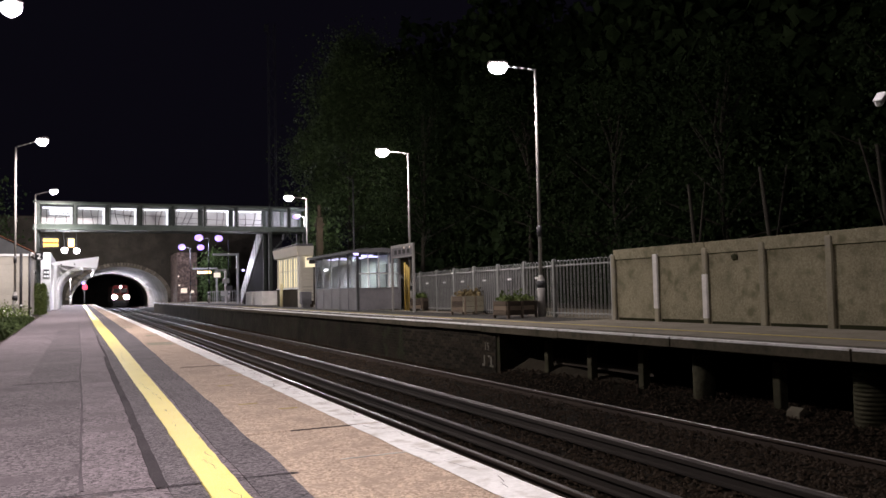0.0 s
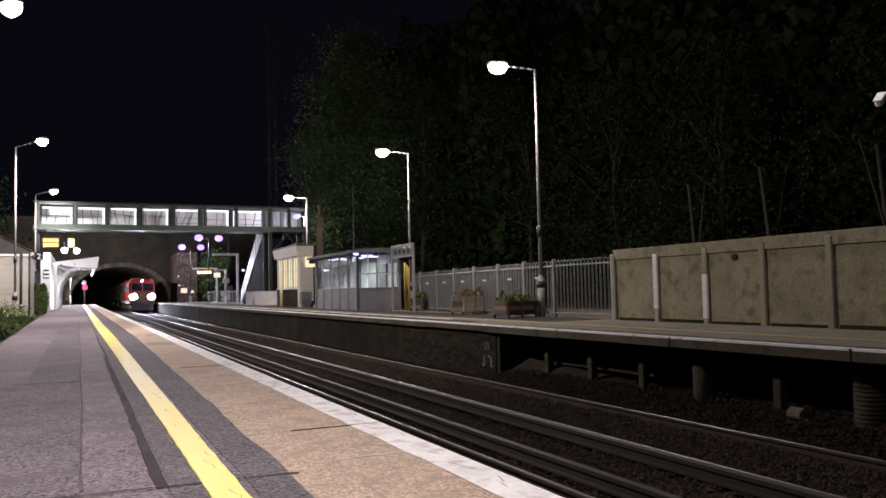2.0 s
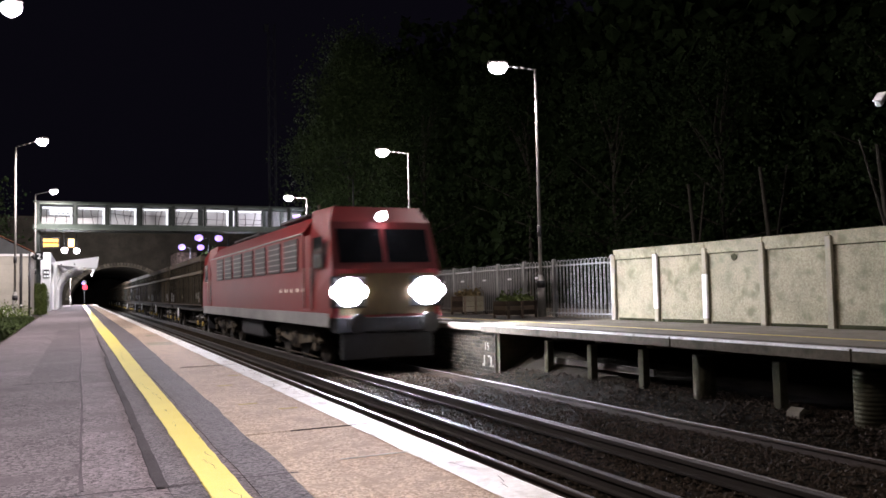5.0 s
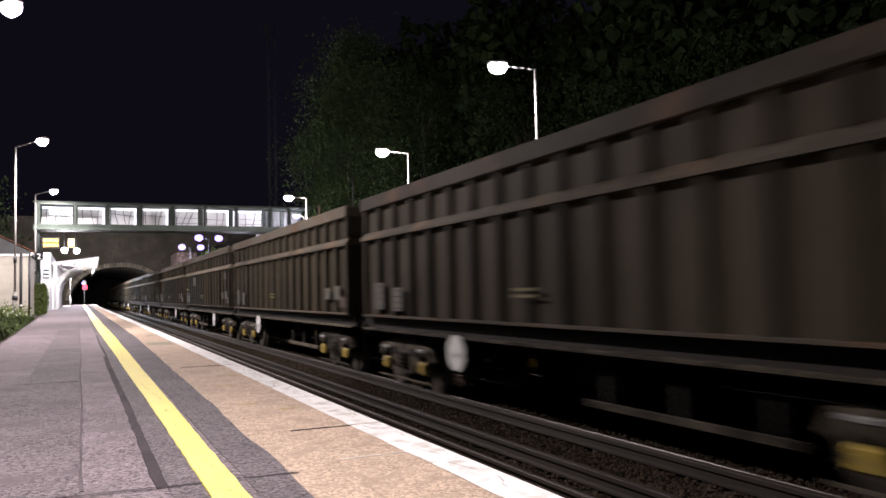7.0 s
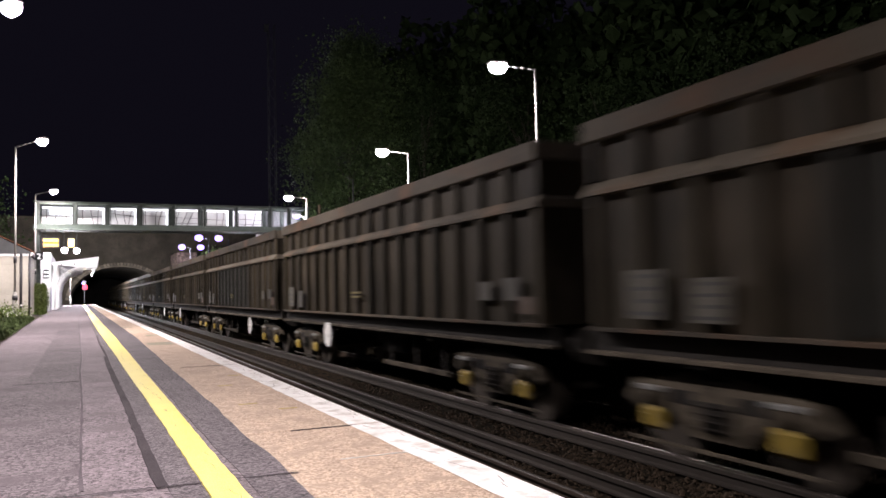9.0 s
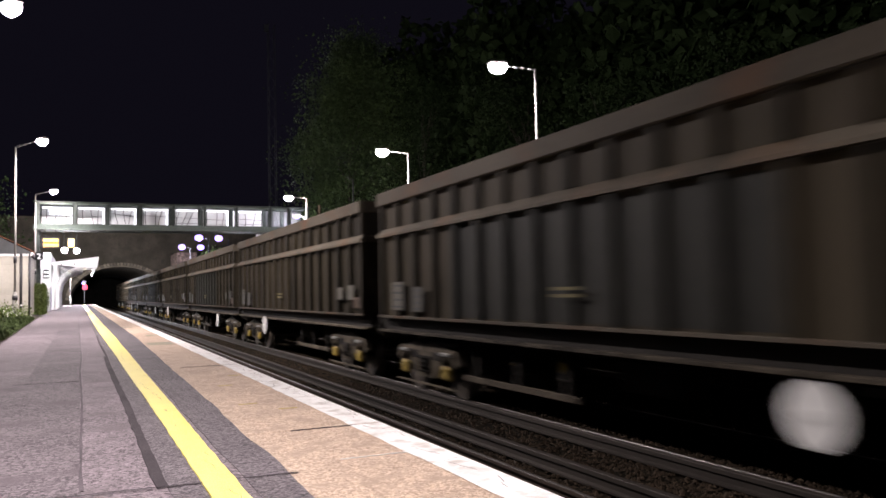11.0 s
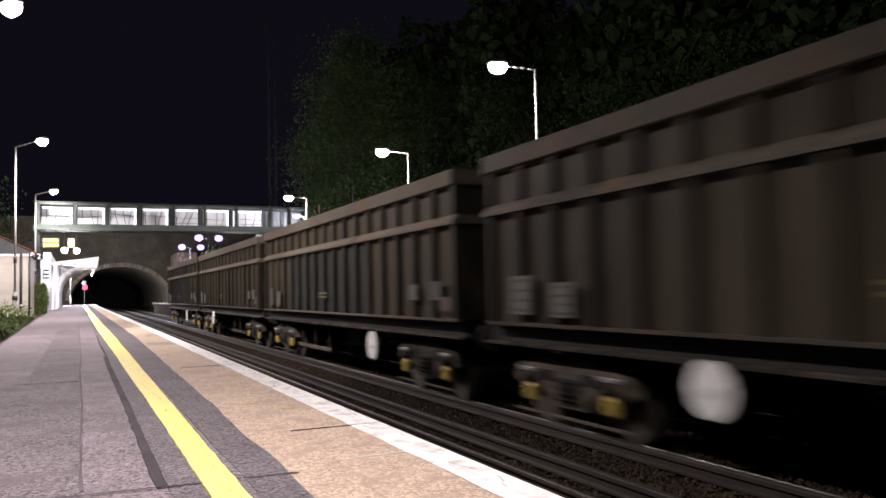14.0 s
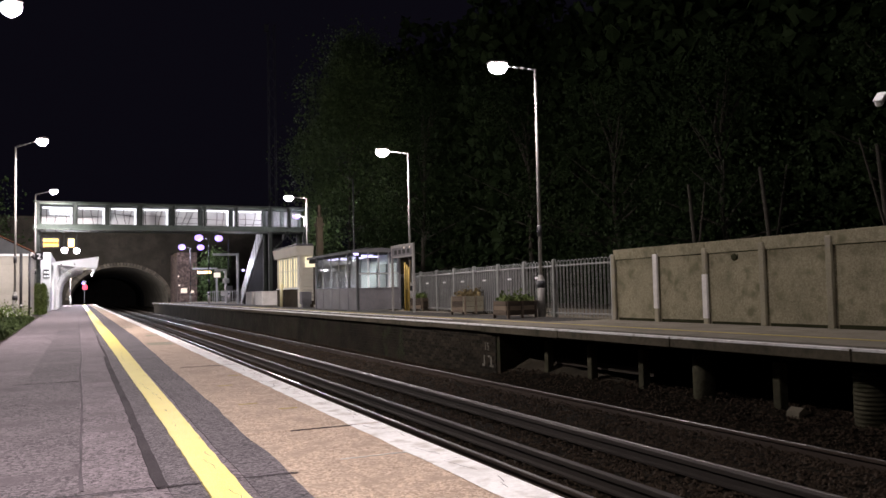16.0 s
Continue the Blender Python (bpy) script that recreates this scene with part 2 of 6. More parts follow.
# Night's darkness is put into this leaf colour; LEAF serves the lamplit trees.
LEAF_UNLIT = surface("wood_leaf", (0.006, 0.013, 0.004), (0.022, 0.036, 0.012), 0.8, fine=6, coarse=0.3, bump=0.0, contrast=0.6, spec=0.08)
HEDGE = surface("hedge_leaf", (0.05, 0.08, 0.018), (0.15, 0.20, 0.05), 0.75, fine=9, coarse=2, bump=0.0)
PLANT_DRY = surface("dry_planter_leaf", (0.10, 0.075, 0.035), (0.26, 0.20, 0.09), 0.8, fine=9, coarse=2, bump=0.0)
BARK = surface("bark", (0.018, 0.016, 0.011), (0.05, 0.044, 0.033), 0.95, fine=14, bump=0.8, stretch=(1, 1, 0.2))
PANE = clear("window_pane")
LANTERN = glow("lantern_bowl", (1.0, 0.90, 1.0), 45)
# The violet tint stands for the halo round the far lanterns.
LANTERN_FAR = glow("violet_white_lantern", (0.46, 0.30, 1.0), 2.3)
TUBE = glow("fluorescent_tube", (0.92, 0.92, 1.0), 2.6)
TUBE_VIOLET = glow("shelter_light", (0.62, 0.52, 1.0), 2.6)
WARM = glow("warm_lit_blind", (1.0, 0.86, 0.58), 1.15)
LED = glow("amber_display", (1.0, 0.55, 0.10), 5.0)
LED_PALE = glow("pale_amber_display", (1.0, 0.66, 0.30), 5.0)
RED_LIGHT = glow("red_signal_lens", (1.0, 0.05, 0.09), 3.5)
HEAD = glow("headlight_lens", (0.84, 0.84, 1.0), 1150)
HEAD_TOP = glow("marker_lens", (0.88, 0.86, 1.0), 260)
SMALL_GLOW = glow("small_lit_sign", (1.0, 0.85, 0.72), 1.1)


# ---- mesh tools ----
def box(bm, x0, x1, y0, y1, z0, z1, bevel=0.0):
    vs = [bm.verts.new(p) for p in ((x0, y0, z0), (x1, y0, z0), (x1, y1, z0), (x0, y1, z0), (x0, y0, z1), (x1, y0, z1), (x1, y1, z1), (x0, y1, z1))]
    fs = [bm.faces.new([vs[i] for i in f]) for f in ((3, 2, 1, 0), (4, 5, 6, 7), (0, 1, 5, 4), (1, 2, 6, 5), (2, 3, 7, 6), (3, 0, 4, 7))]
    if bevel:
        es = list({e for f in fs for e in f.edges})
        bmesh.ops.bevel(bm, geom=es, offset=bevel, segments=1, affect="EDGES", clamp_overlap=True)


def tube(bm, a, b, r0, r1=None, seg=10, caps=True):
    a, b = Vector(a), Vector(b)
    r1 = r0 if r1 is None else r1
    q = (b - a).to_track_quat("Z", "Y").to_matrix()
    rings = []
    for p, r in ((a, r0), (b, r1)):
        rings.append([bm.verts.new(p + q @ Vector((r * math.cos(2 * math.pi * i / seg), r * math.sin(2 * math.pi * i / seg), 0))) for i in range(seg)])
    for i in range(seg):
        f = bm.faces.new((rings[0][i], rings[0][(i + 1) % seg], rings[1][(i + 1) % seg], rings[1][i]))
        f.smooth = seg > 6
    if caps:
        bm.faces.new(rings[0][::-1])
        bm.faces.new(rings[1])


def prism(bm, outline, y0, y1):
    """A shape drawn in x and z, run along y."""
    lo = [bm.verts.new((x, y0, z)) for x, z in outline]
    hi = [bm.verts.new((x, y1, z)) for x, z in outline]
    k = len(outline)
    for i in range(k):
        bm.faces.new((lo[i], lo[(i + 1) % k], hi[(i + 1) % k], hi[i]))
    bm.faces.new(lo[::-1])
    bm.faces.new(hi)


def part(name, bm, material, parent=None, label=""):
    bmesh.ops.recalc_face_normals(bm, faces=bm.faces)
    me = bpy.data.meshes.new(name)
    bm.to_mesh(me)
    bm.free()
    me.materials.append(material)
    ob = new(name, me)
    ob.parent = parent
    if label:
        ob["label"] = label
    return ob


def mesh_box(name, dims, material, parent=None, label="", bevel=0.0):
    bm = bmesh.new()
    box(bm, *dims, bevel=bevel)
    return part(name, bm, material, parent, label)


def again(ob, m, parent=None):
    """One more object on the same mesh."""
    o = new(ob.name.split(".")[0], ob.data)
    o.parent = parent or ob.parent
    o.matrix_local = m
    return o


def thing(name, at, label, category, group="", kind=""):
    return tagged(place(new(name), at), label, category, group, kind)


def place(ob, at):
    ob.matrix_world = at if isinstance(at, Matrix) else Matrix.Translation(at)
    return ob


def lamp_light(at, watts, colour=LAMP_COLOUR, size=0.35, spread=180):
    d = bpy.data.lights.new("lantern_light", "AREA")
    d.shape, d.size, d.energy, d.color = "DISK", size, watts, colour
    d.spread = math.radians(spread)
    o = new("lantern_light", d)
    o.location = at
    return o


def bulb(at, watts, colour=LAMP_COLOUR):
    d = bpy.data.lights.new("bowl_light", "POINT")
    d.shadow_soft_size, d.energy, d.color = 0.15, watts, colour
    o = new("bowl_light", d)
    o.location = at
    return o


def leaves(count, shape, size, seed, flat=1.0):
    """Many small leaf blades in one mesh; shape(rng) gives a point."""
    rng = random.Random(seed)
    vs, fs = [], []
    for _ in range(count):
        p = shape(rng)
        d = Vector((rng.gauss(0, 1), rng.gauss(0, 1), rng.gauss(0, flat))).normalized()
        e = d.orthogonal().normalized()
        e = Matrix.Rotation(rng.uniform(0, 6.28), 3, d) @ e
        s = size * rng.uniform(0.6, 1.4)
        w = d.cross(e) * s * 0.42
        k = len(vs)
        vs += [p - e * s * 0.5, p + w, p + e * s * 0.5 + d * s * 0.12, p - w]
        fs.append((k, k + 1, k + 2, k + 3))
    return vs, fs


def leaf_part(name, vs, fs, material, parent, label=""):
    me = bpy.data.meshes.new(name)
    me.from_pydata([tuple(v) for v in vs], [], fs)
    me.materials.append(material)
    ob = new(name, me)
    ob.parent = parent
    if label:
        ob["label"] = label
    return ob


# ---- ground, tracks and platforms ----
def bank(x, y):
    """Ballast heaped against the piers of the open part."""
    return 0.22 * min(1.0, max(0.0, (x - 7.55) / 0.9)) * min(1.0, max(0.0, (15.6 - y) / 0.8))


def make_ground():
    bm = bmesh.new()
    # one sheet to the horizon; the cutting dips to the track bed between the platforms
    xs = [-400, -60, -12, -1.6, 1.0, 2.0, 2.3, 8.6, 9.0, 9.6, 11.0, 14.0, 30, 80, 500]
    zs = [-0.3, -0.3, -0.25, -0.2, -0.9, -1.15, -1.16, -1.16, -1.10, -0.92, -0.85, -0.25, -0.1, 1.0, 2.0]
    ys = [-300, -40, -10, 0, 5, 10, 15, 20, 30, 45, 60, 80, 110, 160, 260, 900]
    rng = random.Random(4)
    grid = [[bm.verts.new((x, y, z + (rng.uniform(-0.03, 0.03) if abs(x) < 80 else 0))) for x, z in zip(xs, zs)] for y in ys]
    for j in range(len(ys) - 1):
        for i in range(len(xs) - 1):
            bm.faces.new((grid[j][i], grid[j][i + 1], grid[j + 1][i + 1], grid[j + 1][i]))
    tagged(part("ground", bm, SOIL), "dark bare soil ground around the railway station", "ground", kind="structure")
    bm = bmesh.new()
    rng = random.Random(5)
    prev = None
    y = -6.0
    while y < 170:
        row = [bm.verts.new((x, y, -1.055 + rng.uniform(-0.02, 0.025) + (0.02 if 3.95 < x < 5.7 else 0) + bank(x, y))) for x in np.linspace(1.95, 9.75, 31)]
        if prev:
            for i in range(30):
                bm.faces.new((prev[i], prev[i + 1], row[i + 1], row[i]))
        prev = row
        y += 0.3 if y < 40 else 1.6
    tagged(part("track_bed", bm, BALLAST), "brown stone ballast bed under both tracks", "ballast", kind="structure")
    # loose stones, too many to count
    rng = random.Random(6)
    vs, fs = [], []
    for _ in range(72000):
        y = 3.0 + 50 * rng.random() ** 1.9
        x = rng.uniform(3.6, 9.1)
        z = -1.04 + (0.02 if 3.95 < x < 5.7 else 0) + bank(x, y) + rng.uniform(-0.02, 0.02)
        s = rng.uniform(0.014, 0.034)
        k = len(vs)
        a = rng.uniform(0, 6.28)
        pts = [(math.cos(a + i * 1.571) * s * rng.uniform(0.7, 1.3), math.sin(a + i * 1.571) * s * rng.uniform(0.7, 1.3), rng.uniform(-0.3, 0.3) * s) for i in range(4)]
        vs += [(x + p, y + q, z + r) for p, q, r in pts] + [(x + rng.uniform(-0.4, 0.4) * s, y + rng.uniform(-0.4, 0.4) * s, z + s * rng.uniform(0.6, 1.1))]
        fs += [(k, k + 1, k + 4), (k + 1, k + 2, k + 4), (k + 2, k + 3, k + 4), (k + 3, k, k + 4)]
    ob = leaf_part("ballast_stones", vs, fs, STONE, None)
    tagged(ob, "loose brown and grey ballast stones between the rails", "ballast", kind="stuff")


RAIL = [(-0.07, -0.159), (0.07, -0.159), (0.07, -0.148), (0.012, -0.125), (0.010, -0.045), (0.034, -0.033), (0.034, -0.004), (-0.034, -0.004), (-0.034, -0.033), (-0.010, -0.045), (-0.012, -0.125), (-0.07, -0.148)]


def make_track(name, centre, conductor, label):
    t = thing(name, (centre, 0, R_TOP), label, "railway track", kind="structure")
    for side in (-0.7525, 0.7525):
        bm = bmesh.new()
        prism(bm, [(x + side, z) for x, z in RAIL], -8, 168)
        rail = part("rail", bm, RAIL_SIDE, t, "rusty steel running rail")
        bm = bmesh.new()
        prism(bm, [(side - 0.020, -0.006), (side + 0.020, -0.006), (side + 0.016, 0.001), (side - 0.016, 0.001)], -8, 168)
        part("rail_head", bm, RAIL_HEAD, rail, "polished running surface")
    bm = bmesh.new()
    off = conductor - centre
    prism(bm, [(off - 0.06, -0.07), (off + 0.06, -0.07), (off + 0.06, -0.05), (off + 0.02, -0.04), (off + 0.02, 0.02), (off + 0.04, 0.035), (off + 0.04, 0.074), (off + 0.032, 0.08), (off - 0.032, 0.08), (off - 0.04, 0.074), (off - 0.04, 0.035), (off - 0.02, 0.02), (off - 0.02, -0.04), (off - 0.06, -0.05)], -8, 150)
    part("conductor_rail", bm, THIRD, t, "heavy steel conductor rail on insulators")
    first = None
    for i in range(30):
        y = 2.4 + i * 2.6
        if first is None:
            bm = bmesh.new()
            tube(bm, (0, 0, -0.16), (0, 0, -0.07), 0.07, 0.05, 8)
            first = part("insulator", bm, SLEEPER, t, "grimy pot insulator")
            first.matrix_local = Matrix.Translation((off, y, 0))
        else:
            again(first, Matrix.Translation((off, y, 0)))
    first = None
    for i in range(120):
        y = 1.5 + i * 0.68
        if first is None:
            bm = bmesh.new()
            prism(bm, [(-1.3, -0.26), (1.3, -0.26), (1.27, -0.165), (-1.27, -0.165)], -0.12, 0.12)
            first = part("sleeper", bm, SLEEPER, t, "concrete sleeper")
            first.matrix_local = Matrix.Translation((0, y, 0))
        else:
            again(first, Matrix.Translation((0, y, 0)))
    return t


def wander(y, amp=1.0):
    return amp * (0.012 * math.sin(y * 1.1) + 0.01 * math.sin(y * 0.37 + 2) + 0.03 * math.sin(y * 0.11 + 1.0) * min(1, y / 20))


def strip(name, x0, x1, y0, y1, z0, z1, material, parent, step=0.5, amp=1.0, label="", jag=0.0, seed=1):
    """A thin laid band along y with a slightly wandering edge."""
    rng = random.Random(seed)
    bm = bmesh.new()
    rows = []
    n = max(1, int((y1 - y0) / step))
    for i in range(n + 1):
        y = y0 + (y1 - y0) * i / n
        d = wander(y, amp)
        xa = (x0(y) if callable(x0) else x0) + d + rng.uniform(-jag, jag)
        xb = (x1(y) if callable(x1) else x1) + d + rng.uniform(-jag, jag)
        rows.append([bm.verts.new(p) for p in ((xa, y, z0), (xb, y, z0), (xb, y, z1), (xa, y, z1))])
    for a, b in zip(rows, rows[1:]):
        for i in range(4):
            bm.faces.new((a[i], a[(i + 1) % 4], b[(i + 1) % 4], b[i]))
    bm.faces.new(rows[0][::-1])
    bm.faces.new(rows[-1])
    return part(name, bm, material, parent, label)


def make_near_platform():
    p = thing("platform_near", (0, 0, 0), "asphalt station platform with yellow line and white coping edge", "platform", kind="structure")
    bm = bmesh.new()
    box(bm, -1.95, 0.895, -12, 118, -0.4, 0.0)
    part("asphalt_surface", bm, ASPHALT, p, "worn purple-grey asphalt")
    strip("asphalt_band", 0.70, lambda y: 0.905 + max(0, min(0.20, 0.0132 * (y - 3.2))), -10, 110, -0.01, 0.005, ASPHALT_NEW, p, 0.35, 0.12, "darker relaid asphalt band", 0.012, 3)
    strip("asphalt_band", 0.36, 0.515, -10, 60, -0.01, 0.004, ASPHALT_NEW, p, 0.5, 0.15, "darker relaid asphalt band", 0.01, 4)
    strip("yellow_line", lambda y: 0.512 - max(0, min(0.07, 0.0035 * (y - 5))), lambda y: 0.662 + max(0, min(0.05, 0.003 * (y - 4))), -10, 112, -0.01, 0.009, YELLOW_LINE, p, 0.12, 0.22, "bright yellow painted safety line", 0.004, 5)
    strip("tar_seam", 0.316, 0.368, 3.8, 12.5, -0.01, 0.007, SEAM, p, 0.15, 0.3, "dark tar seam", 0.006, 6)
    strip("tar_seam", 0.335, 0.36, 12.5, 19.0, -0.01, 0.007, SEAM, p, 0.3, 0.8, "", 0.006, 7)
    strip("tar_seam", 0.010, 0.024, 3.9, 40, -0.01, 0.004, SEAM_WORN, p, 0.2, 0.6, "", 0.004, 8)
    strip("asphalt_band", lambda y: -0.95 + min(0.35, 0.02 * y), 0.012, -10, 9.0, -0.01, 0.003, ASPHALT_MID, p, 0.5, 0.3, "darker relaid asphalt patch", 0.012, 14)
    strip("asphalt_band", -0.50, 0.012, 9.04, 24, -0.01, 0.0025, ASPHALT_MID, p, 0.5, 0.3, "darker relaid asphalt patch", 0.012, 15)
    # cross cuts
    for y, x0, x1, w in ((3.82, -0.25, 0.95, 0.022), (9.0, -0.6, 0.02, 0.03), (13.9, -1.2, 0.3, 0.02), (22.0, -1.3, 0.4, 0.03)):
        bm = bmesh.new()
        n = 14
        rng = random.Random(int(y * 10))
        a = [(x0 + (x1 - x0) * i / n, y - 0.06 * i / n + rng.uniform(-0.01, 0.01)) for i in range(n + 1)]
        lo = [bm.verts.new((x, yy - w / 2 * rng.uniform(0.5, 1.3), 0.0075)) for x, yy in a]
        hi = [bm.verts.new((x, yy + w / 2 * rng.uniform(0.5, 1.3), 0.0075)) for x, yy in a]
        for i in range(n):
            bm.faces.new((lo[i], lo[i + 1], hi[i + 1], hi[i]))
        part("tar_seam", bm, SEAM, p)
    # face wall below the coping
    bm = bmesh.new()
    box(bm, 0.90, 1.62, -12, 118, -1.2, -0.125)
    part("platform_wall", bm, BRICK_DARK, p, "sooty brick platform face")
    # coping bays, five metres long, with a slightly different tone each
    rng = random.Random(9)
    for i in range(-2, 23):
        y0, y1 = 4.92 + 5.0 * (i - 1), 4.92 + 5.0 * i
        bm = bmesh.new()
        box(bm, 0.90, EDGE, y0 + 0.006, y1 - 0.006, -0.12, 0.001 + rng.uniform(0, 0.002), bevel=0.006)
        slab = part("coping_slab", bm, COPING, p, "tan concrete coping slab")
        bm = bmesh.new()
        x = 1.585 + rng.uniform(-0.006, 0.006)
        n = 26
        rows = []
        for k in range(n + 1):
            y = y0 + 0.012 + (y1 - y0 - 0.024) * k / n
            xa = x + rng.uniform(-0.007, 0.007)
            rows.append([bm.verts.new((xa, y, 0.006)), bm.verts.new((EDGE + 0.002, y, 0.006)), bm.verts.new((EDGE + 0.002, y, -0.05))])
        for a, b in zip(rows, rows[1:]):
            bm.faces.new((a[0], a[1], b[1], b[0]))
            bm.faces.new((a[1], a[2], b[2], b[1]))
        part("white_edge", bm, WHITE_LINE, slab, "worn white edge paint")
    # fine cracks in the white paint and the slabs
    rng = random.Random(10)
    for i in range(60):
        y = 3.0 + i * 0.42 + rng.uniform(-0.1, 0.1)
        x = rng.uniform(1.60, 1.76)
        bm = bmesh.new()
        pts = [(x + rng.uniform(-0.012, 0.012) + 0.05 * k * rng.choice((-1, 1)) * 0.3, y + k * rng.uniform(0.03, 0.09)) for k in range(5)]
        for (xa, ya), (xb, yb) in zip(pts, pts[1:]):
            bm.faces.new([bm.verts.new(v) for v in ((xa - 0.0018, ya, 0.0085), (xa + 0.0018, ya, 0.0085), (xb + 0.0018, yb, 0.0085), (xb - 0.0018, yb, 0.0085))])
        part("paint_crack", bm, SEAM, p)
    for y, x0, x1 in ((4.92, 1.2, 1.62), (9.92, 1.1, 1.79), (3.95, 1.22, 1.60)):
        bm = bmesh.new()
        box(bm, x0, x1, y - 0.004, y + 0.004, 0, 0.0065)
        part("slab_joint", bm, SEAM if y > 4 else WHITE_LINE, p)
    for x, y, w, d in ((1.33, 15.2, 0.42, 0.9), (1.2, 24.0, 0.3, 0.5), (1.45, 18.5, 0.25, 0.6)):
        bm = bmesh.new()
        box(bm, x - w / 2, x + w / 2, y - d / 2, y + d / 2, 0, 0.005, bevel=0.002)
        part("repair_patch", bm, POST_CONC, p, "pale concrete repair patch")
    for x, y in ((1.2, 6.3), (1.42, 5.9), (1.25, 7.7), (1.5, 8.6)):
        bm = bmesh.new()
        box(bm, x - 0.07, x + 0.07, y - 0.02, y + 0.02, 0, 0.004, bevel=0.001)
        part("paint_fleck", bm, FAINT_YELLOW, p)
    # yellow paint cracks
    rng = random.Random(12)
    for i in range(26):
        y = 3.4 + i * 0.55 + rng.uniform(-0.2, 0.2)
        x = rng.uniform(0.53, 0.66)
        bm = bmesh.new()
        xa, ya = x, y
        for k in range(3):
            xb, yb = xa + rng.uniform(-0.02, 0.02), ya + rng.uniform(0.03, 0.1)
            bm.faces.new([bm.verts.new(v) for v in ((xa - 0.0013, ya, 0.0135), (xa + 0.0013, ya, 0.0135), (xb + 0.0013, yb, 0.0135), (xb - 0.0013, yb, 0.0135))])
            xa, ya = xb, yb
        part("paint_crack", bm, SEAM, p)


def make_verge():
    bm = bmesh.new()
    rng = random.Random(21)
    rows = []
    for i in range(60):
        y = 8 + i * 0.62
        e = -1.38 - 0.012 * (y - 18) + rng.uniform(-0.03, 0.03)
        rows.append([bm.verts.new((x, y, z + rng.uniform(-0.02, 0.02))) for x, z in ((e, 0.005), (e - 0.3, 0.08), (e - 1.2, 0.16), (e - 4, 0.2))])
    for a, b in zip(rows, rows[1:]):
        for k in range(3):
            bm.faces.new((a[k], a[k + 1], b[k + 1], b[k]))
    tagged(part("verge", bm, SOIL), "earth verge behind the platform", "verge", kind="structure")

    def spot(r):
        y = r.uniform(10, 36)
        return Vector((-1.42 - 0.012 * (y - 18) - abs(r.gauss(0, 0.7)), y, 0.04 + abs(r.gauss(0, 0.05))))
    vs, fs = leaves(14000, spot, 0.10, 22, 0.25)
    tagged(leaf_part("verge_grass", vs, fs, GRASS_MAT, None), "rough green grass and weeds beside the platform", "grass", kind="stuff")


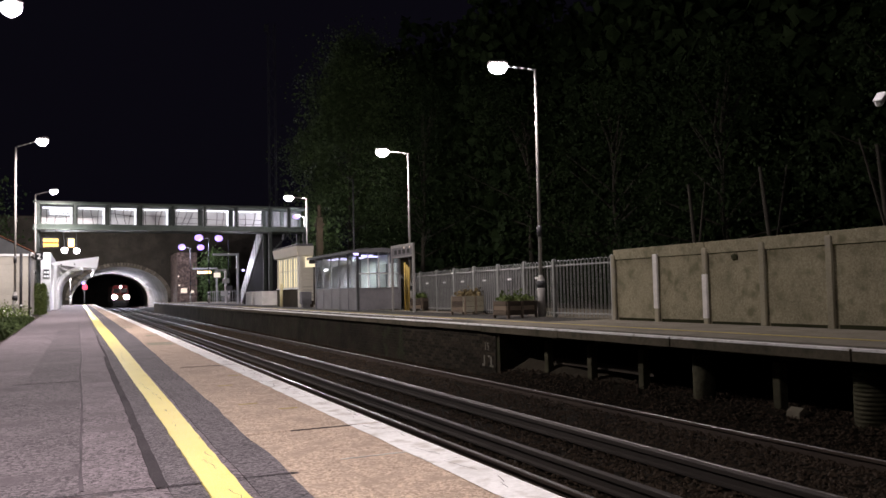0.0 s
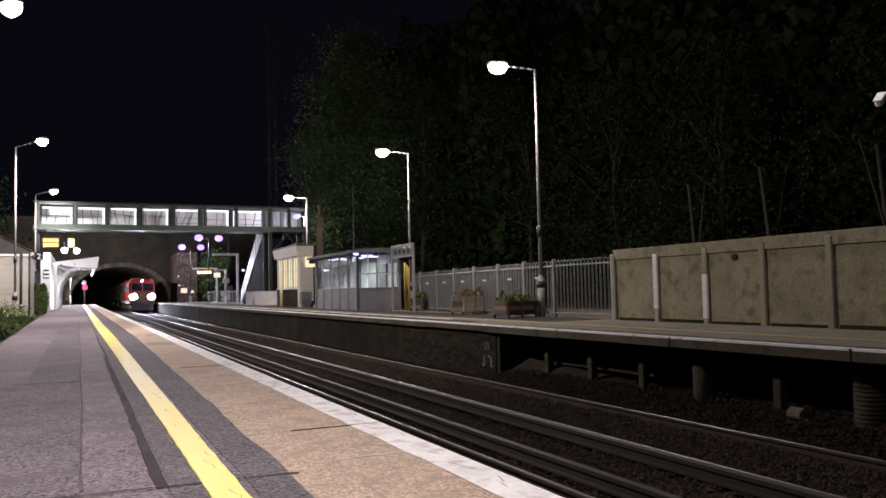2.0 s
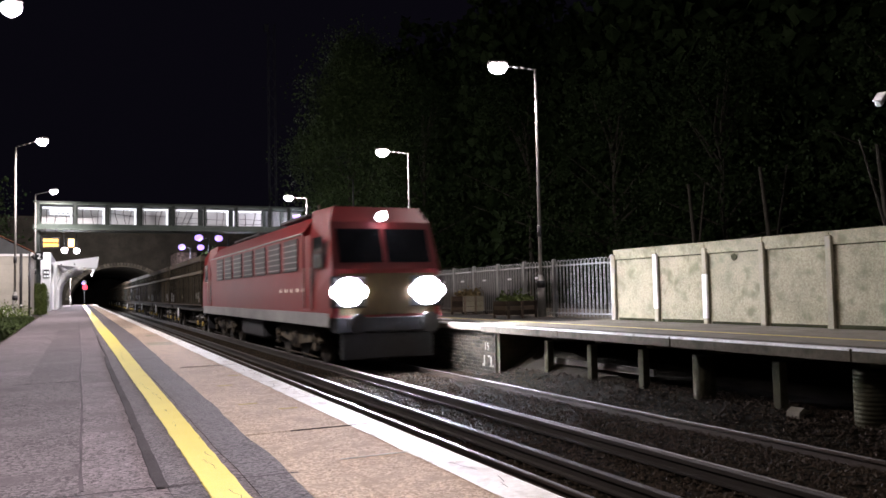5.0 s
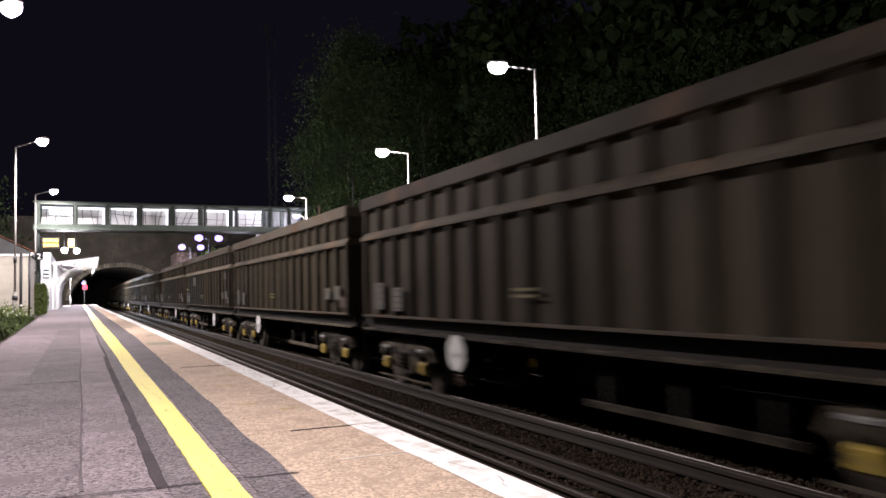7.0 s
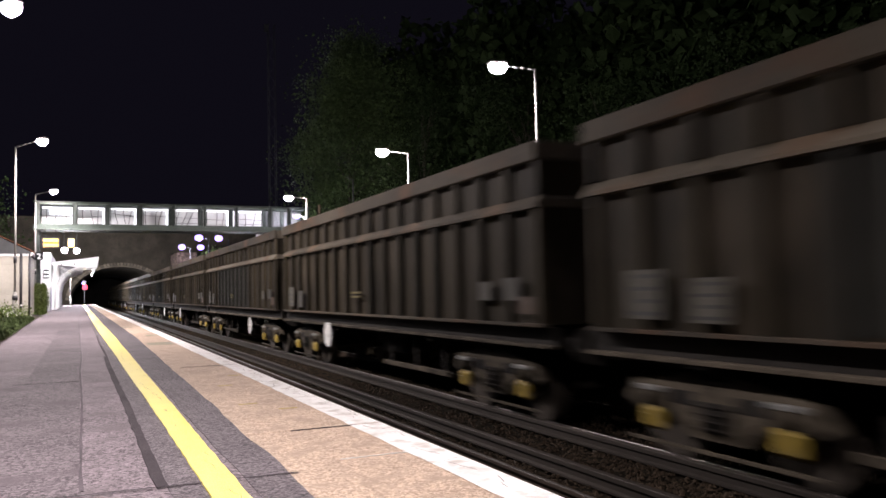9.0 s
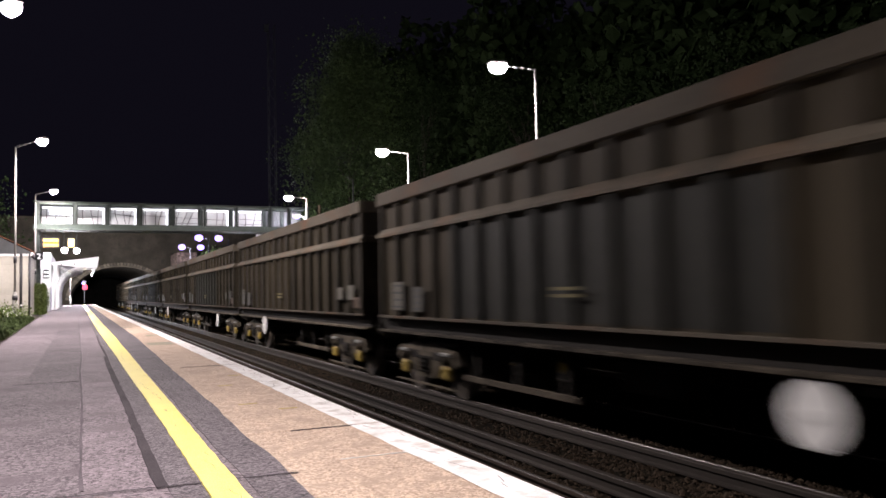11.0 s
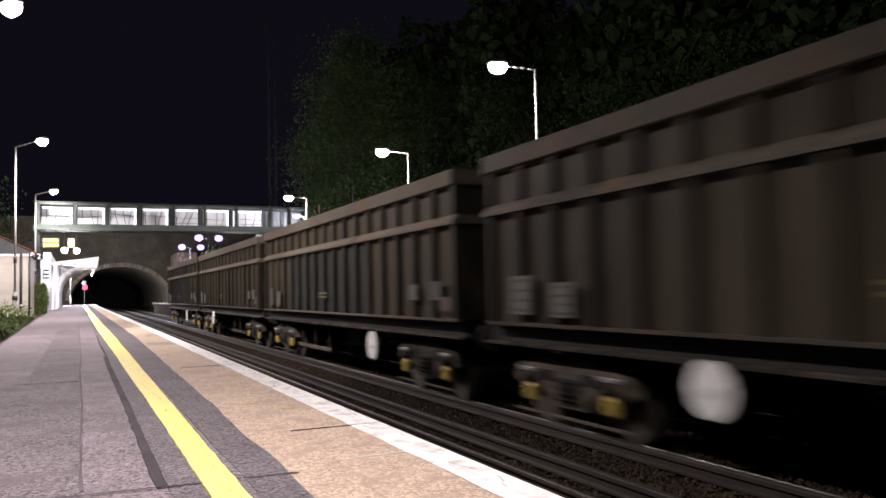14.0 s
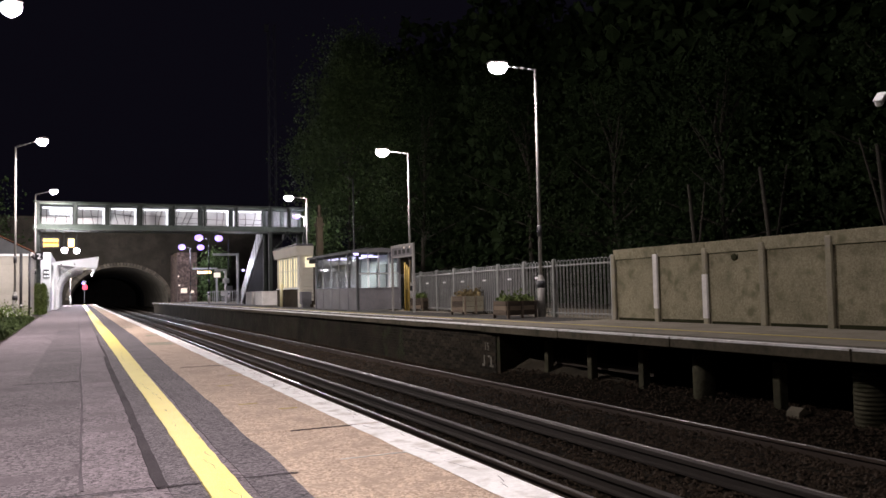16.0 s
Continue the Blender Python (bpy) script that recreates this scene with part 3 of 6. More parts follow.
def make_opposite_platform():
    p = thing("platform_opposite", (0, 0, 0), "concrete station platform with white edge, partly on piers", "platform", kind="structure")
    z = OPP
    bm = bmesh.new()
    box(bm, OPP_EDGE + 0.45, 16.5, -14, 100, z - 0.14, z)
    part("platform_deck", bm, OPP_CONC, p, "stained concrete platform deck")
    rng = random.Random(31)
    y = -12.0
    while y < 100:
        ln = 3.05
        bm = bmesh.new()
        box(bm, OPP_EDGE, OPP_EDGE + 0.455, y + 0.006, y + ln - 0.006, z - 0.15 + rng.uniform(-0.01, 0.01), z + rng.uniform(0.0, 0.004), bevel=0.01)
        slab = part("edge_slab", bm, SLAB_CONC, p, "weathered concrete edge slab")
        bm = bmesh.new()
        box(bm, OPP_EDGE - 0.004, OPP_EDGE + 0.13, y + 0.02, y + ln - 0.02, z - 0.02, z + 0.007)
        if not 8.0 < y + 1.5 < 9.6:
            part("white_edge", bm, WHITE_LINE, slab, "worn white edge paint")
        else:
            bm.free()
        y += ln
    strip("yellow_line", 9.30, 9.40, -6, 98, z - 0.01, z + 0.005, FAINT_YELLOW, p, 1.0, 1.0, "faded yellow line", 0.01, 33)
    strip("white_line", 8.86, 8.98, 19, 98, z - 0.01, z + 0.006, WHITE_LINE, p, 1.0, 0.5, "worn white platform line", 0.01, 35)
    strip("asphalt_band", 8.46, 8.84, 17, 98, z - 0.01, z + 0.0045, ASPHALT_DARK, p, 1.0, 0.5, "dark asphalt strip", 0.01, 36)
    strip("asphalt_band", 9.7, 11.25, 15.5, 98, z - 0.01, z + 0.004, ASPHALT_DARK, p, 1.0, 1.0, "dark asphalt strip", 0.02, 34)
    # brick face beyond the open part
    bm = bmesh.new()
    box(bm, OPP_EDGE + 0.12, OPP_EDGE + 0.5, 15.0, 100, -1.25, z - 0.15)
    face = part("platform_face", bm, MORTAR_VOID, p, "sooty brick platform face")
    me = None
    count = 0
    for row in range(14):
        zz = -1.20 + row * 0.078
        for i in range(40):
            if count >= 300:
                break
            y = 15.02 + i * 0.235 + (0.117 if row % 2 else 0)
            if y > 20.1:
                continue
            if me is None:
                bm = bmesh.new()
                box(bm, OPP_EDGE + 0.108, OPP_EDGE + 0.20, 0, 0.224, 0, 0.066, bevel=0.004)
                b = part("brick", bm, BRICK_DARK, face)
                me = b.data
            else:
                b = new("brick", me)
                b.parent = face
            b.location = (rng.uniform(-0.003, 0.003), y, zz)
            count += 1
    # the farther courses, joined
    vs, fs = [], []
    for row in range(14):
        zz = -1.20 + row * 0.078
        y = 20.2 + (0.117 if row % 2 else 0)
        while y < 62:
            d = rng.uniform(-0.004, 0.004)
            x = OPP_EDGE + 0.108 + d
            k = len(vs)
            vs += [(x, y, zz), (x, y + 0.224, zz), (x, y + 0.224, zz + 0.066), (x, y, zz + 0.066), (x + 0.02, y, zz), (x + 0.02, y + 0.224, zz), (x + 0.02, y + 0.224, zz + 0.066), (x + 0.02, y, zz + 0.066)]
            fs += [(k, k + 3, k + 2, k + 1), (k, k + 1, k + 5, k + 4), (k + 3, k + 7, k + 6, k + 2), (k, k + 4, k + 7, k + 3)]
            y += 0.235
    tagged(leaf_part("brickwork", vs, fs, BRICK_DARK, face), kind="stuff")
    # painted metre mark and the bars below it
    x = OPP_EDGE + 0.10
    cu = bpy.data.curves.new("number", "FONT")
    cu.body, cu.size, cu.extrude, cu.align_x = "15", 0.24, 0.002, "CENTER"
    txt = new("painted_number", cu)
    dg = bpy.context.evaluated_depsgraph_get()
    me = bpy.data.meshes.new_from_object(txt.evaluated_get(dg))
    bpy.data.objects.remove(txt)
    me.materials.append(NUMBER_PAINT)
    ob = new("painted_number", me)
    ob.parent = p
    ob.matrix_local = Matrix.Translation((x, 15.38, -0.47)) @ pose(0, 0, 0, 90, 0, -90)
    ob["label"] = "white painted number on brick"
    for y0, zc, h, w in ((15.48, -0.68, 0.20, 0.05), (15.16, -0.70, 0.20, 0.06), (15.10, -0.80, 0.05, 0.16), (15.50, -0.80, 0.05, 0.10), (15.24, -0.60, 0.04, 0.1)):
        bm = bmesh.new()
        box(bm, x - 0.002, x + 0.01, y0, y0 + w, zc - h / 2, zc + h / 2)
        part("painted_bar", bm, NUMBER_PAINT, p)
    # end wall of the solid part, raking into the bank
    bm = bmesh.new()
    prism(bm, [(OPP_EDGE + 0.14, -1.25), (12.2, -1.25), (12.2, z - 0.15), (OPP_EDGE + 0.14, z - 0.15)], 14.86, 15.1)
    part("end_wall", bm, BRICK_DARK, p, "dark raking end wall under the deck")
    # piers and cross beams
    pier = None
    for i, y in enumerate((13.56, 12.09, 10.63, 9.24, 7.82, 6.48, 5.1, 3.7, 2.3)):
        bm = bmesh.new()
        if i in (3, 5):
            r = 0.165 if i == 3 else 0.185
            tube(bm, (8.53, y, -1.35), (8.53, y, z - 0.28), r, seg=20)
            for k in range(14 if i == 5 else 0):
                tube(bm, (8.53, y, -0.92 + k * 0.052), (8.53, y, -0.885 + k * 0.052), r + 0.004, seg=20)
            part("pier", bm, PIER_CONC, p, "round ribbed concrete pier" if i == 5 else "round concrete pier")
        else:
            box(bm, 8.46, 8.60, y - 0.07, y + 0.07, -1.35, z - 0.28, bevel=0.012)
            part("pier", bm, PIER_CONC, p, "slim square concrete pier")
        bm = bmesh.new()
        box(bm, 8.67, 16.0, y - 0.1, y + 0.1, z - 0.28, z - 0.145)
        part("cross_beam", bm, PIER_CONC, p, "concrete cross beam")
    # Added dark sheet stands for the shade in the void under the deck.
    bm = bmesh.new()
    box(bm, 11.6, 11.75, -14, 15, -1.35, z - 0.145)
    part("back_wall", bm, MORTAR_VOID, p, "dark sheet for the void behind the piers")
    bm = bmesh.new()
    rows = []
    for i in range(24):
        y = 14.84 - i * 0.26
        f = 1 - i / 23
        row = []
        for j in range(8):
            x = 8.25 + j * 0.45
            lift = min(1.0, max(0.0, (x - 8.2) / 0.8)) * f ** 1.2 * 0.62
            row.append(bm.verts.new((x, y, -0.98 + lift + rng.uniform(-0.03, 0.03))))
        rows.append(row)
    for a, b in zip(rows, rows[1:]):
        for j in range(7):
            bm.faces.new((a[j], a[j + 1], b[j + 1], b[j]))
    part("earth_bank", bm, SOIL, p, "brown earth bank sloping down under the deck")
    bm = bmesh.new()
    prism(bm, [(8.70, -0.66), (8.76, -0.66), (8.76, -0.54), (8.70, -0.54)], 10.6, 13.6)
    part("rail_plank", bm, SLEEPER, p, "old plank between the piers")
    bm = bmesh.new()
    prism(bm, [(8.28, -0.88), (8.52, -0.88), (8.50, -0.80), (8.38, -0.74), (8.30, -0.79)], 7.32, 7.52)
    tagged(part("rubble_block", bm, OPP_CONC), "pale broken concrete lump on the ballast", "rubble")


# ---- opposite boundary ----
WALL_X = 11.30


def make_wall():
    w = thing("boundary_wall", (0, 0, OPP), "weathered precast concrete panel wall behind the platform", "wall", kind="structure")
    ys = [15.02, 13.54, 12.07, 10.62, 9.20, 7.75, 6.30, 4.85, 3.40, 1.95, 0.5, -0.95]
    rng = random.Random(40)
    for a, b in zip(ys, ys[1:]):
        bm = bmesh.new()
        box(bm, WALL_X, WALL_X + 0.07, b + 0.004, a - 0.004, -0.05, 1.37, bevel=0.004)
        part("wall_panel", bm, WALL_CONC, w, "stained concrete panel")
        bm = bmesh.new()
        box(bm, WALL_X - 0.035, WALL_X + 0.09, b + 0.004, a - 0.004, 1.385, 1.615, bevel=0.006)
        part("capping_panel", bm, WALL_CONC, w, "concrete capping panel")
        # Thin dark strip along the foot of each panel.
        bm = bmesh.new()
        box(bm, WALL_X - 0.006, WALL_X + 0.02, b + 0.12, a - 0.12, 0.0, 0.05 + rng.uniform(0, 0.02))
        part("moss_strip", bm, MOSS_AND_FOOT, w, "dark strip at the foot")
    for i, y in enumerate(ys):
        bm = bmesh.new()
        h = (1.50, 1.44, 1.50, 1.52, 1.54)[i % 5]
        box(bm, WALL_X - 0.062, WALL_X - 0.003, y - 0.065, y + 0.065, -0.05, h, bevel=0.015)
        post = part("wall_post", bm, POST_CONC, w, "concrete wall post")
        if i in (1, 2):
            bm = bmesh.new()
            box(bm, WALL_X - 0.068, WALL_X - 0.02, y - 0.071, y + 0.071, 0.28 if i == 1 else 0.10, h + 0.006 if i == 1 else 0.98, bevel=0.012)
            part("whitewash", bm, POST_WHITE, post, "whitewashed face")
    for y, z, r in ((12.62, 1.50, 0.11), (12.48, 1.46, 0.08), (11.3, 1.28, 0.07)):
        bm = bmesh.new()
        bmesh.ops.create_icosphere(bm, subdivisions=2, radius=r)
        for v in bm.verts:
            v.co = Vector((WALL_X - 0.022 + v.co.x * 0.12, y + v.co.y, z + v.co.z)) + Vector((0, 1, 1)) * noise.noise(v.co * 18) * 0.03
        part("moss_patch", bm, MOSS_AND_FOOT, w, "dark moss patch")


def make_fence():
    f = thing("fence", (0, 0, OPP), "grey galvanised bow-top railing fence behind the platform", "fence", kind="structure")
    path = [(WALL_X + 0.02, 15.12), (WALL_X, 17.6), (WALL_X + 0.05, 19.2), (WALL_X + 0.15, 20.9), (WALL_X + 0.3, 22.8), (WALL_X + 0.5, 24.7), (WALL_X + 0.7, 26.6), (WALL_X + 0.9, 28.6), (WALL_X + 1.2, 31), (WALL_X + 1.6, 34), (WALL_X + 2, 38)]
    h = 1.48
    bar = None
    for i, ((xa, ya), (xb, yb)) in enumerate(zip(path, path[1:])):
        bm = bmesh.new()
        box(bm, xa - 0.045, xa + 0.045, ya - 0.045, ya + 0.045, -0.05, h + 0.04, bevel=0.008)
        part("fence_post", bm, GALV, f, "square steel post")
        d = Vector((xb - xa, yb - ya, 0))
        ln = d.length
        for z in (0.12, h - 0.14):
            bm = bmesh.new()
            tube(bm, (xa, ya, z), (xb, yb, z), 0.022, seg=6)
            part("fence_rail", bm, GALV, f)
        n = max(2, int(ln / 0.155))
        for k in range(n):
            if bar is None:
                bm = bmesh.new()
                w = 0.055
                pts = [(0, 0, 0.04), (0, 0, h - 0.06)] + [(0, w - w * math.cos(a), h - 0.06 + w * math.sin(a)) for a in (0.6, 1.2, 1.8, 2.4)] + [(0, 2 * w, h - 0.06), (0, 2 * w, 0.04)]
                for p, q in zip(pts, pts[1:]):
                    tube(bm, p, q, 0.0095, seg=5, caps=False)
                bar = part("bow_bar", bm, GALV, f, "bow-top steel bar")
                o = bar
            else:
                o = new("bow_bar", bar.data)
                o.parent = f
            pos = Vector((xa, ya, 0)) + d * ((k + 0.25) / n)
            o.matrix_local = Matrix.Translation(pos) @ Matrix.Rotation(math.atan2(-d.x, d.y), 4, "Z")
    # grey sheeting fixed behind the farther bays
    for (xa, ya), (xb, yb) in list(zip(path, path[1:]))[2:]:
        bm = bmesh.new()
        v = [bm.verts.new(p) for p in ((xa + 0.06, ya, 0.05), (xb + 0.06, yb, 0.05), (xb + 0.06, yb, h - 0.1), (xa + 0.06, ya, h - 0.1), (xa + 0.08, ya, 0.05), (xb + 0.08, yb, 0.05), (xb + 0.08, yb, h - 0.1), (xa + 0.08, ya, h - 0.1))]
        for q in ((0, 1, 2, 3), (7, 6, 5, 4), (0, 4, 5, 1), (3, 2, 6, 7), (0, 3, 7, 4), (1, 5, 6, 2)):
            bm.faces.new([v[i] for i in q])
        part("backing_sheet", bm, SHEET, f, "grey sheet behind the bars")
    for i in range(6):
        xa, ya = path[1 + i]
        xb, yb = path[2 + i]
        bm = bmesh.new()
        box(bm, (xa + xb) / 2 - 0.07, (xa + xb) / 2 - 0.04, (ya + yb) / 2 - 0.1, (ya + yb) / 2 + 0.1, 1.02, 1.07)
        part("fence_plate", bm, WHITE_PAINT, f, "small white plate")


# ---- platform furniture ----
def lamp_post(at, height, arm, lit=LANTERN, group="platform lamps", size=1.0, halo=False, label="tall grey platform lamp post with lit arm lantern"):
    """Arm: offset in x and y of the lantern from the post."""
    t = thing("lamp_post", at, label, "lamp post", group)
    ax, ay = arm
    bm = bmesh.new()
    # Far posts share the grey paint; black here stands for their dimness.
    tube(bm, (0, 0, 1.0), (0, 0, height), 0.050, 0.034, 12)
    part("post", bm, BLACK_PANEL if halo else LAMP_POST, t)
    bm = bmesh.new()
    tube(bm, (0, 0, 0), (0, 0, 0.98), 0.105, 0.10, 14)
    tube(bm, (0, 0, 0.98), (0, 0, 1.12), 0.10, 0.058, 14, caps=False)
    base = part("base", bm, LAMP_POST, t)
    bm = bmesh.new()
    tube(bm, (0, 0, 0.78), (0, 0, 0.97), 0.112, 0.110, 14)
    part("band", bm, BAND, base, "dark blue-black band")
    bm = bmesh.new()
    tube(bm, (0, 0, height * 0.32), (0, 0, height * 0.32 + 0.3), 0.066, 0.064, 12)
    part("sleeve", bm, BAND, t, "dark sleeve")
    bm = bmesh.new()
    prev = Vector((0, 0, height - 0.02))
    for k in range(1, 6):
        a = k / 5
        cur = Vector((ax * a, ay * a, height - 0.02 + 0.10 * math.sin(a * 1.57)))
        tube(bm, prev, cur, 0.026, seg=8)
        prev = cur
    part("arm", bm, BLACK_PANEL if halo else LAMP_POST, t)
    rot = Matrix.Rotation(math.atan2(ay, ax), 4, "Z")
    bm = bmesh.new()
    box(bm, -0.24, 0.28, -0.14, 0.14, 0.02 + (0.28 if halo else 0), 0.13 + (0.28 if halo else 0), bevel=0.045)
    head = part("lantern_hood", bm, BLACK_PANEL if halo else LAMP_POST, t)
    head.matrix_local = Matrix.Translation(prev) @ rot
    bm = bmesh.new()
    bmesh.ops.create_uvsphere(bm, u_segments=16, v_segments=8, radius=1.0)
    for v in bm.verts:
        v.co = Vector((v.co.x * 0.27 * size, v.co.y * 0.22 * size, v.co.z * size * (0.22 if v.co.z < 0 or halo else 0.05)))
    bowl = part("bowl", bm, lit, t, "glowing violet-white bowl")
    bowl.matrix_local = Matrix.Translation(prev) @ rot
    bowl.visible_shadow = False
    return t, Vector(at) + prev


def make_lamps():
    lit, open_bowls = [], []
    for y in (2.8, 19.83, 36.5, 53.5):
        t, head = lamp_post((-2.45, y + 1.45, 0.05), 7.3, (1.05, -1.4))
        if y < 60:
            (open_bowls if 15 < y < 25 else lit).append(head if 15 < y < 25 else (head, 345 if y < 10 else 1050))
    for x, y, h in ((11.2, 18.1, 6.69), (11.80, 28.70, 6.2), (11.86, 44.3, 6.2)):
        t, head = lamp_post((x, y, OPP), h, (-0.95, 0.35))
        if y < 20:
            lit.append((head, 260))
        else:
            open_bowls.append(head)
    t, head = lamp_post((11.26, 7.9, OPP), 6.9, (-0.95, 0.35))
    lit.append((head, 70))
    cctv(t)
    # Far bowls swell into round globes that stand for their glare.
    for x, y, h in ((10.6, 93.5, 6.2), (10.6, 79.6, 6.3), (12.6, 93.0, 6.15), (12.6, 80.2, 6.3)):
        lamp_post((x + 0.9, y, OPP), h, (-0.9, 0.2), LANTERN_FAR, size=1.45, halo=True)
    for head, watts in lit:
        lamp_light(head + Vector((0, 0, -0.25)), watts, spread=114 if head.y < 10 and head.x < 0 else 180)
    for head in open_bowls:
        bulb(head + Vector((0, 0, -0.12)), 3700 if head.x < 0 else 1100 if head.y < 35 else 2200)
    bulb((11.1, 79.8, 5.9), 2400, (0.86, 0.8, 1.0))
    # Added post and bulb, hidden behind the canopy, to light the arch barrel.
    lamp_post((-0.9, 99.6, 0.0), 5.0, (1.1, -0.4))
    bulb((0.25, 99.1, 3.6), 6000, (0.98, 0.93, 1.0))
    bulb((11.0, 93.2, 5.9), 2400, (0.9, 0.85, 1.0))
    t, head = lamp_post((14.6, 55.2, OPP), 6.2, (-0.55, 0.0), LANTERN_FAR)
    bulb(head + Vector((0, 0, -0.2)), 700, (0.9, 0.86, 1.0))
    # unlit pole among the trees
    bm = bmesh.new()
    tube(bm, (0, 0, 0), (0, 0, 6.5), 0.06, 0.035, 8)
    tube(bm, (0, 0, 6.4), (-0.35, 0, 6.62), 0.02, seg=6)
    tagged(place(part("pole", bm, DARK_STEEL), (12.65, 38.2, OPP)), "slim dark unlit metal pole behind the shelter", "pole")


def cctv(post):
    bm = bmesh.new()
    tube(bm, (0, 0, 3.55), (-0.30, -0.02, 3.50), 0.022, seg=8)
    arm = part("camera_bracket", bm, LAMP_POST, post)
    bm = bmesh.new()
    box(bm, -0.16, 0.16, -0.055, 0.055, -0.05, 0.06, bevel=0.025)
    box(bm, -0.19, 0.13, -0.065, 0.065, 0.06, 0.075, bevel=0.006)
    c = part("security_camera", bm, WHITE_PAINT, post, "white security camera housing")
    c.matrix_local = Matrix.Translation((-0.38, -0.04, 3.47)) @ pose(0, 0, 0, 0, -32, 20)


def planter(at, length, turn, leafmat, label, tall=0.46, seed=1, pale=False):
    t = thing("planter", Matrix.Translation(at) @ Matrix.Rotation(radians(turn), 4, "Z"), label, "planter", "planters on the platform")
    rng = random.Random(seed)
    w, mat = 0.52, (POST_CONC if pale else TIMBER)
    for row in range(3):
        z0 = 0.09 + row * (tall - 0.09) / 3
        z1 = z0 + (tall - 0.09) / 3 - 0.008
        for s in (-1, 1):
            bm = bmesh.new()
            box(bm, s * w / 2 - 0.015, s * w / 2 + 0.015, -length / 2, length / 2, z0, z1, bevel=0.004)
            part("board", bm, mat, t)
            bm = bmesh.new()
            box(bm, -w / 2 + 0.017, w / 2 - 0.017, s * (length / 2 - 0.015) - 0.015, s * (length / 2 - 0.015) + 0.015, z0, z1, bevel=0.004)
            part("board", bm, TIMBER, t)
    for sx in (-1, 1):
        for sy in (-1, 0, 1):
            bm = bmesh.new()
            box(bm, sx * (w / 2 + 0.03) - 0.02, sx * (w / 2 + 0.03) + 0.02, sy * (length / 2 - 0.06) - 0.035, sy * (length / 2 - 0.06) + 0.035, 0.0, tall - 0.03, bevel=0.004)
            part("foot", bm, TIMBER, t)
    bm = bmesh.new()
    box(bm, -w / 2 + 0.02, w / 2 - 0.02, -length / 2 + 0.035, length / 2 - 0.035, 0.12, tall - 0.04)
    part("soil", bm, SOIL, t)
    vs, fs = leaves(420, lambda r: Vector((r.gauss(0, 0.10), r.uniform(-length / 2 + 0.05, length / 2 - 0.05), tall - 0.03 + abs(r.gauss(0, 0.09)))), 0.09, seed, 0.4)
    leaf_part("plants", vs, fs, leafmat, t, "low straggling plants")
    return t


def make_planters():
    planter((11.1, 22.2, OPP), 1.05, -72, PLANT_DRY, "pale weathered wooden planter with dry straggling plants", 0.58, 51, True)
    planter((10.45, 18.2, OPP), 1.05, -80, HEDGE, "dark weathered wooden planter with green plants", 0.46, 52)
    planter((12.0, 28.0, OPP), 0.9, -60, HEDGE, "dark wooden planter beside the fence with green plants", 0.5, 53)


def make_nameboard():
    t = thing("station_sign", (0, 0, OPP), "white steel frame carrying a small grey station sign", "sign")
    ya, yb, x = 28.3, 26.2, 10.9
    for y in (ya, yb):
        bm = bmesh.new()
        box(bm, x - 0.04, x + 0.04, y - 0.04, y + 0.04, 0, 2.5, bevel=0.008)
        part("post", bm, LAMP_POST, t)
    bm = bmesh.new()
    box(bm, x - 0.035, x + 0.035, yb + 0.04, ya - 0.04, 2.40, 2.5, bevel=0.008)
    part("top_rail", bm, LAMP_POST, t)
    bm = bmesh.new()
    box(bm, x - 0.02, x + 0.02, yb + 0.045, ya - 0.045, 2.08, 2.395)
    board = part("board", bm, GREY_PANEL, t, "grey sign board")
    bm = bmesh.new()
    box(bm, x - 0.03, x + 0.03, yb + 0.042, ya - 0.042, 2.02, 2.078)
    part("bottom_rail", bm, LAMP_POST, t)
    for i in range(4):
        bm = bmesh.new()
        y = yb + 0.3 + i * 0.42
        box(bm, x - 0.026, x - 0.021, y, y + 0.26, 2.15, 2.31)
        part("lettering_bar", bm, BAR_DARK, board, "dark lettering bar")
    for y in (yb + 0.2, yb + 0.75):
        bm = bmesh.new()
        tube(bm, (x - 0.05, y, 2.36), (x - 0.06, y, 2.36), 0.04, seg=8)
        part("sign_light", bm, SMALL_GLOW, t, "small lit lamp")
    # yellow guard posts beside the shelter
    for i, y in enumerate((29.15, 28.85, 28.6)):
        bm = bmesh.new()
        tube(bm, (0, 0, 0), (0, 0, 1.9 - 0.1 * i), 0.038, seg=10)
        tagged(place(part("guard_post", bm, YELLOW_PAINT), (11.75 - 0.03 * i, y, OPP)), "yellow painted upright post beside the shelter", "post", "yellow posts")


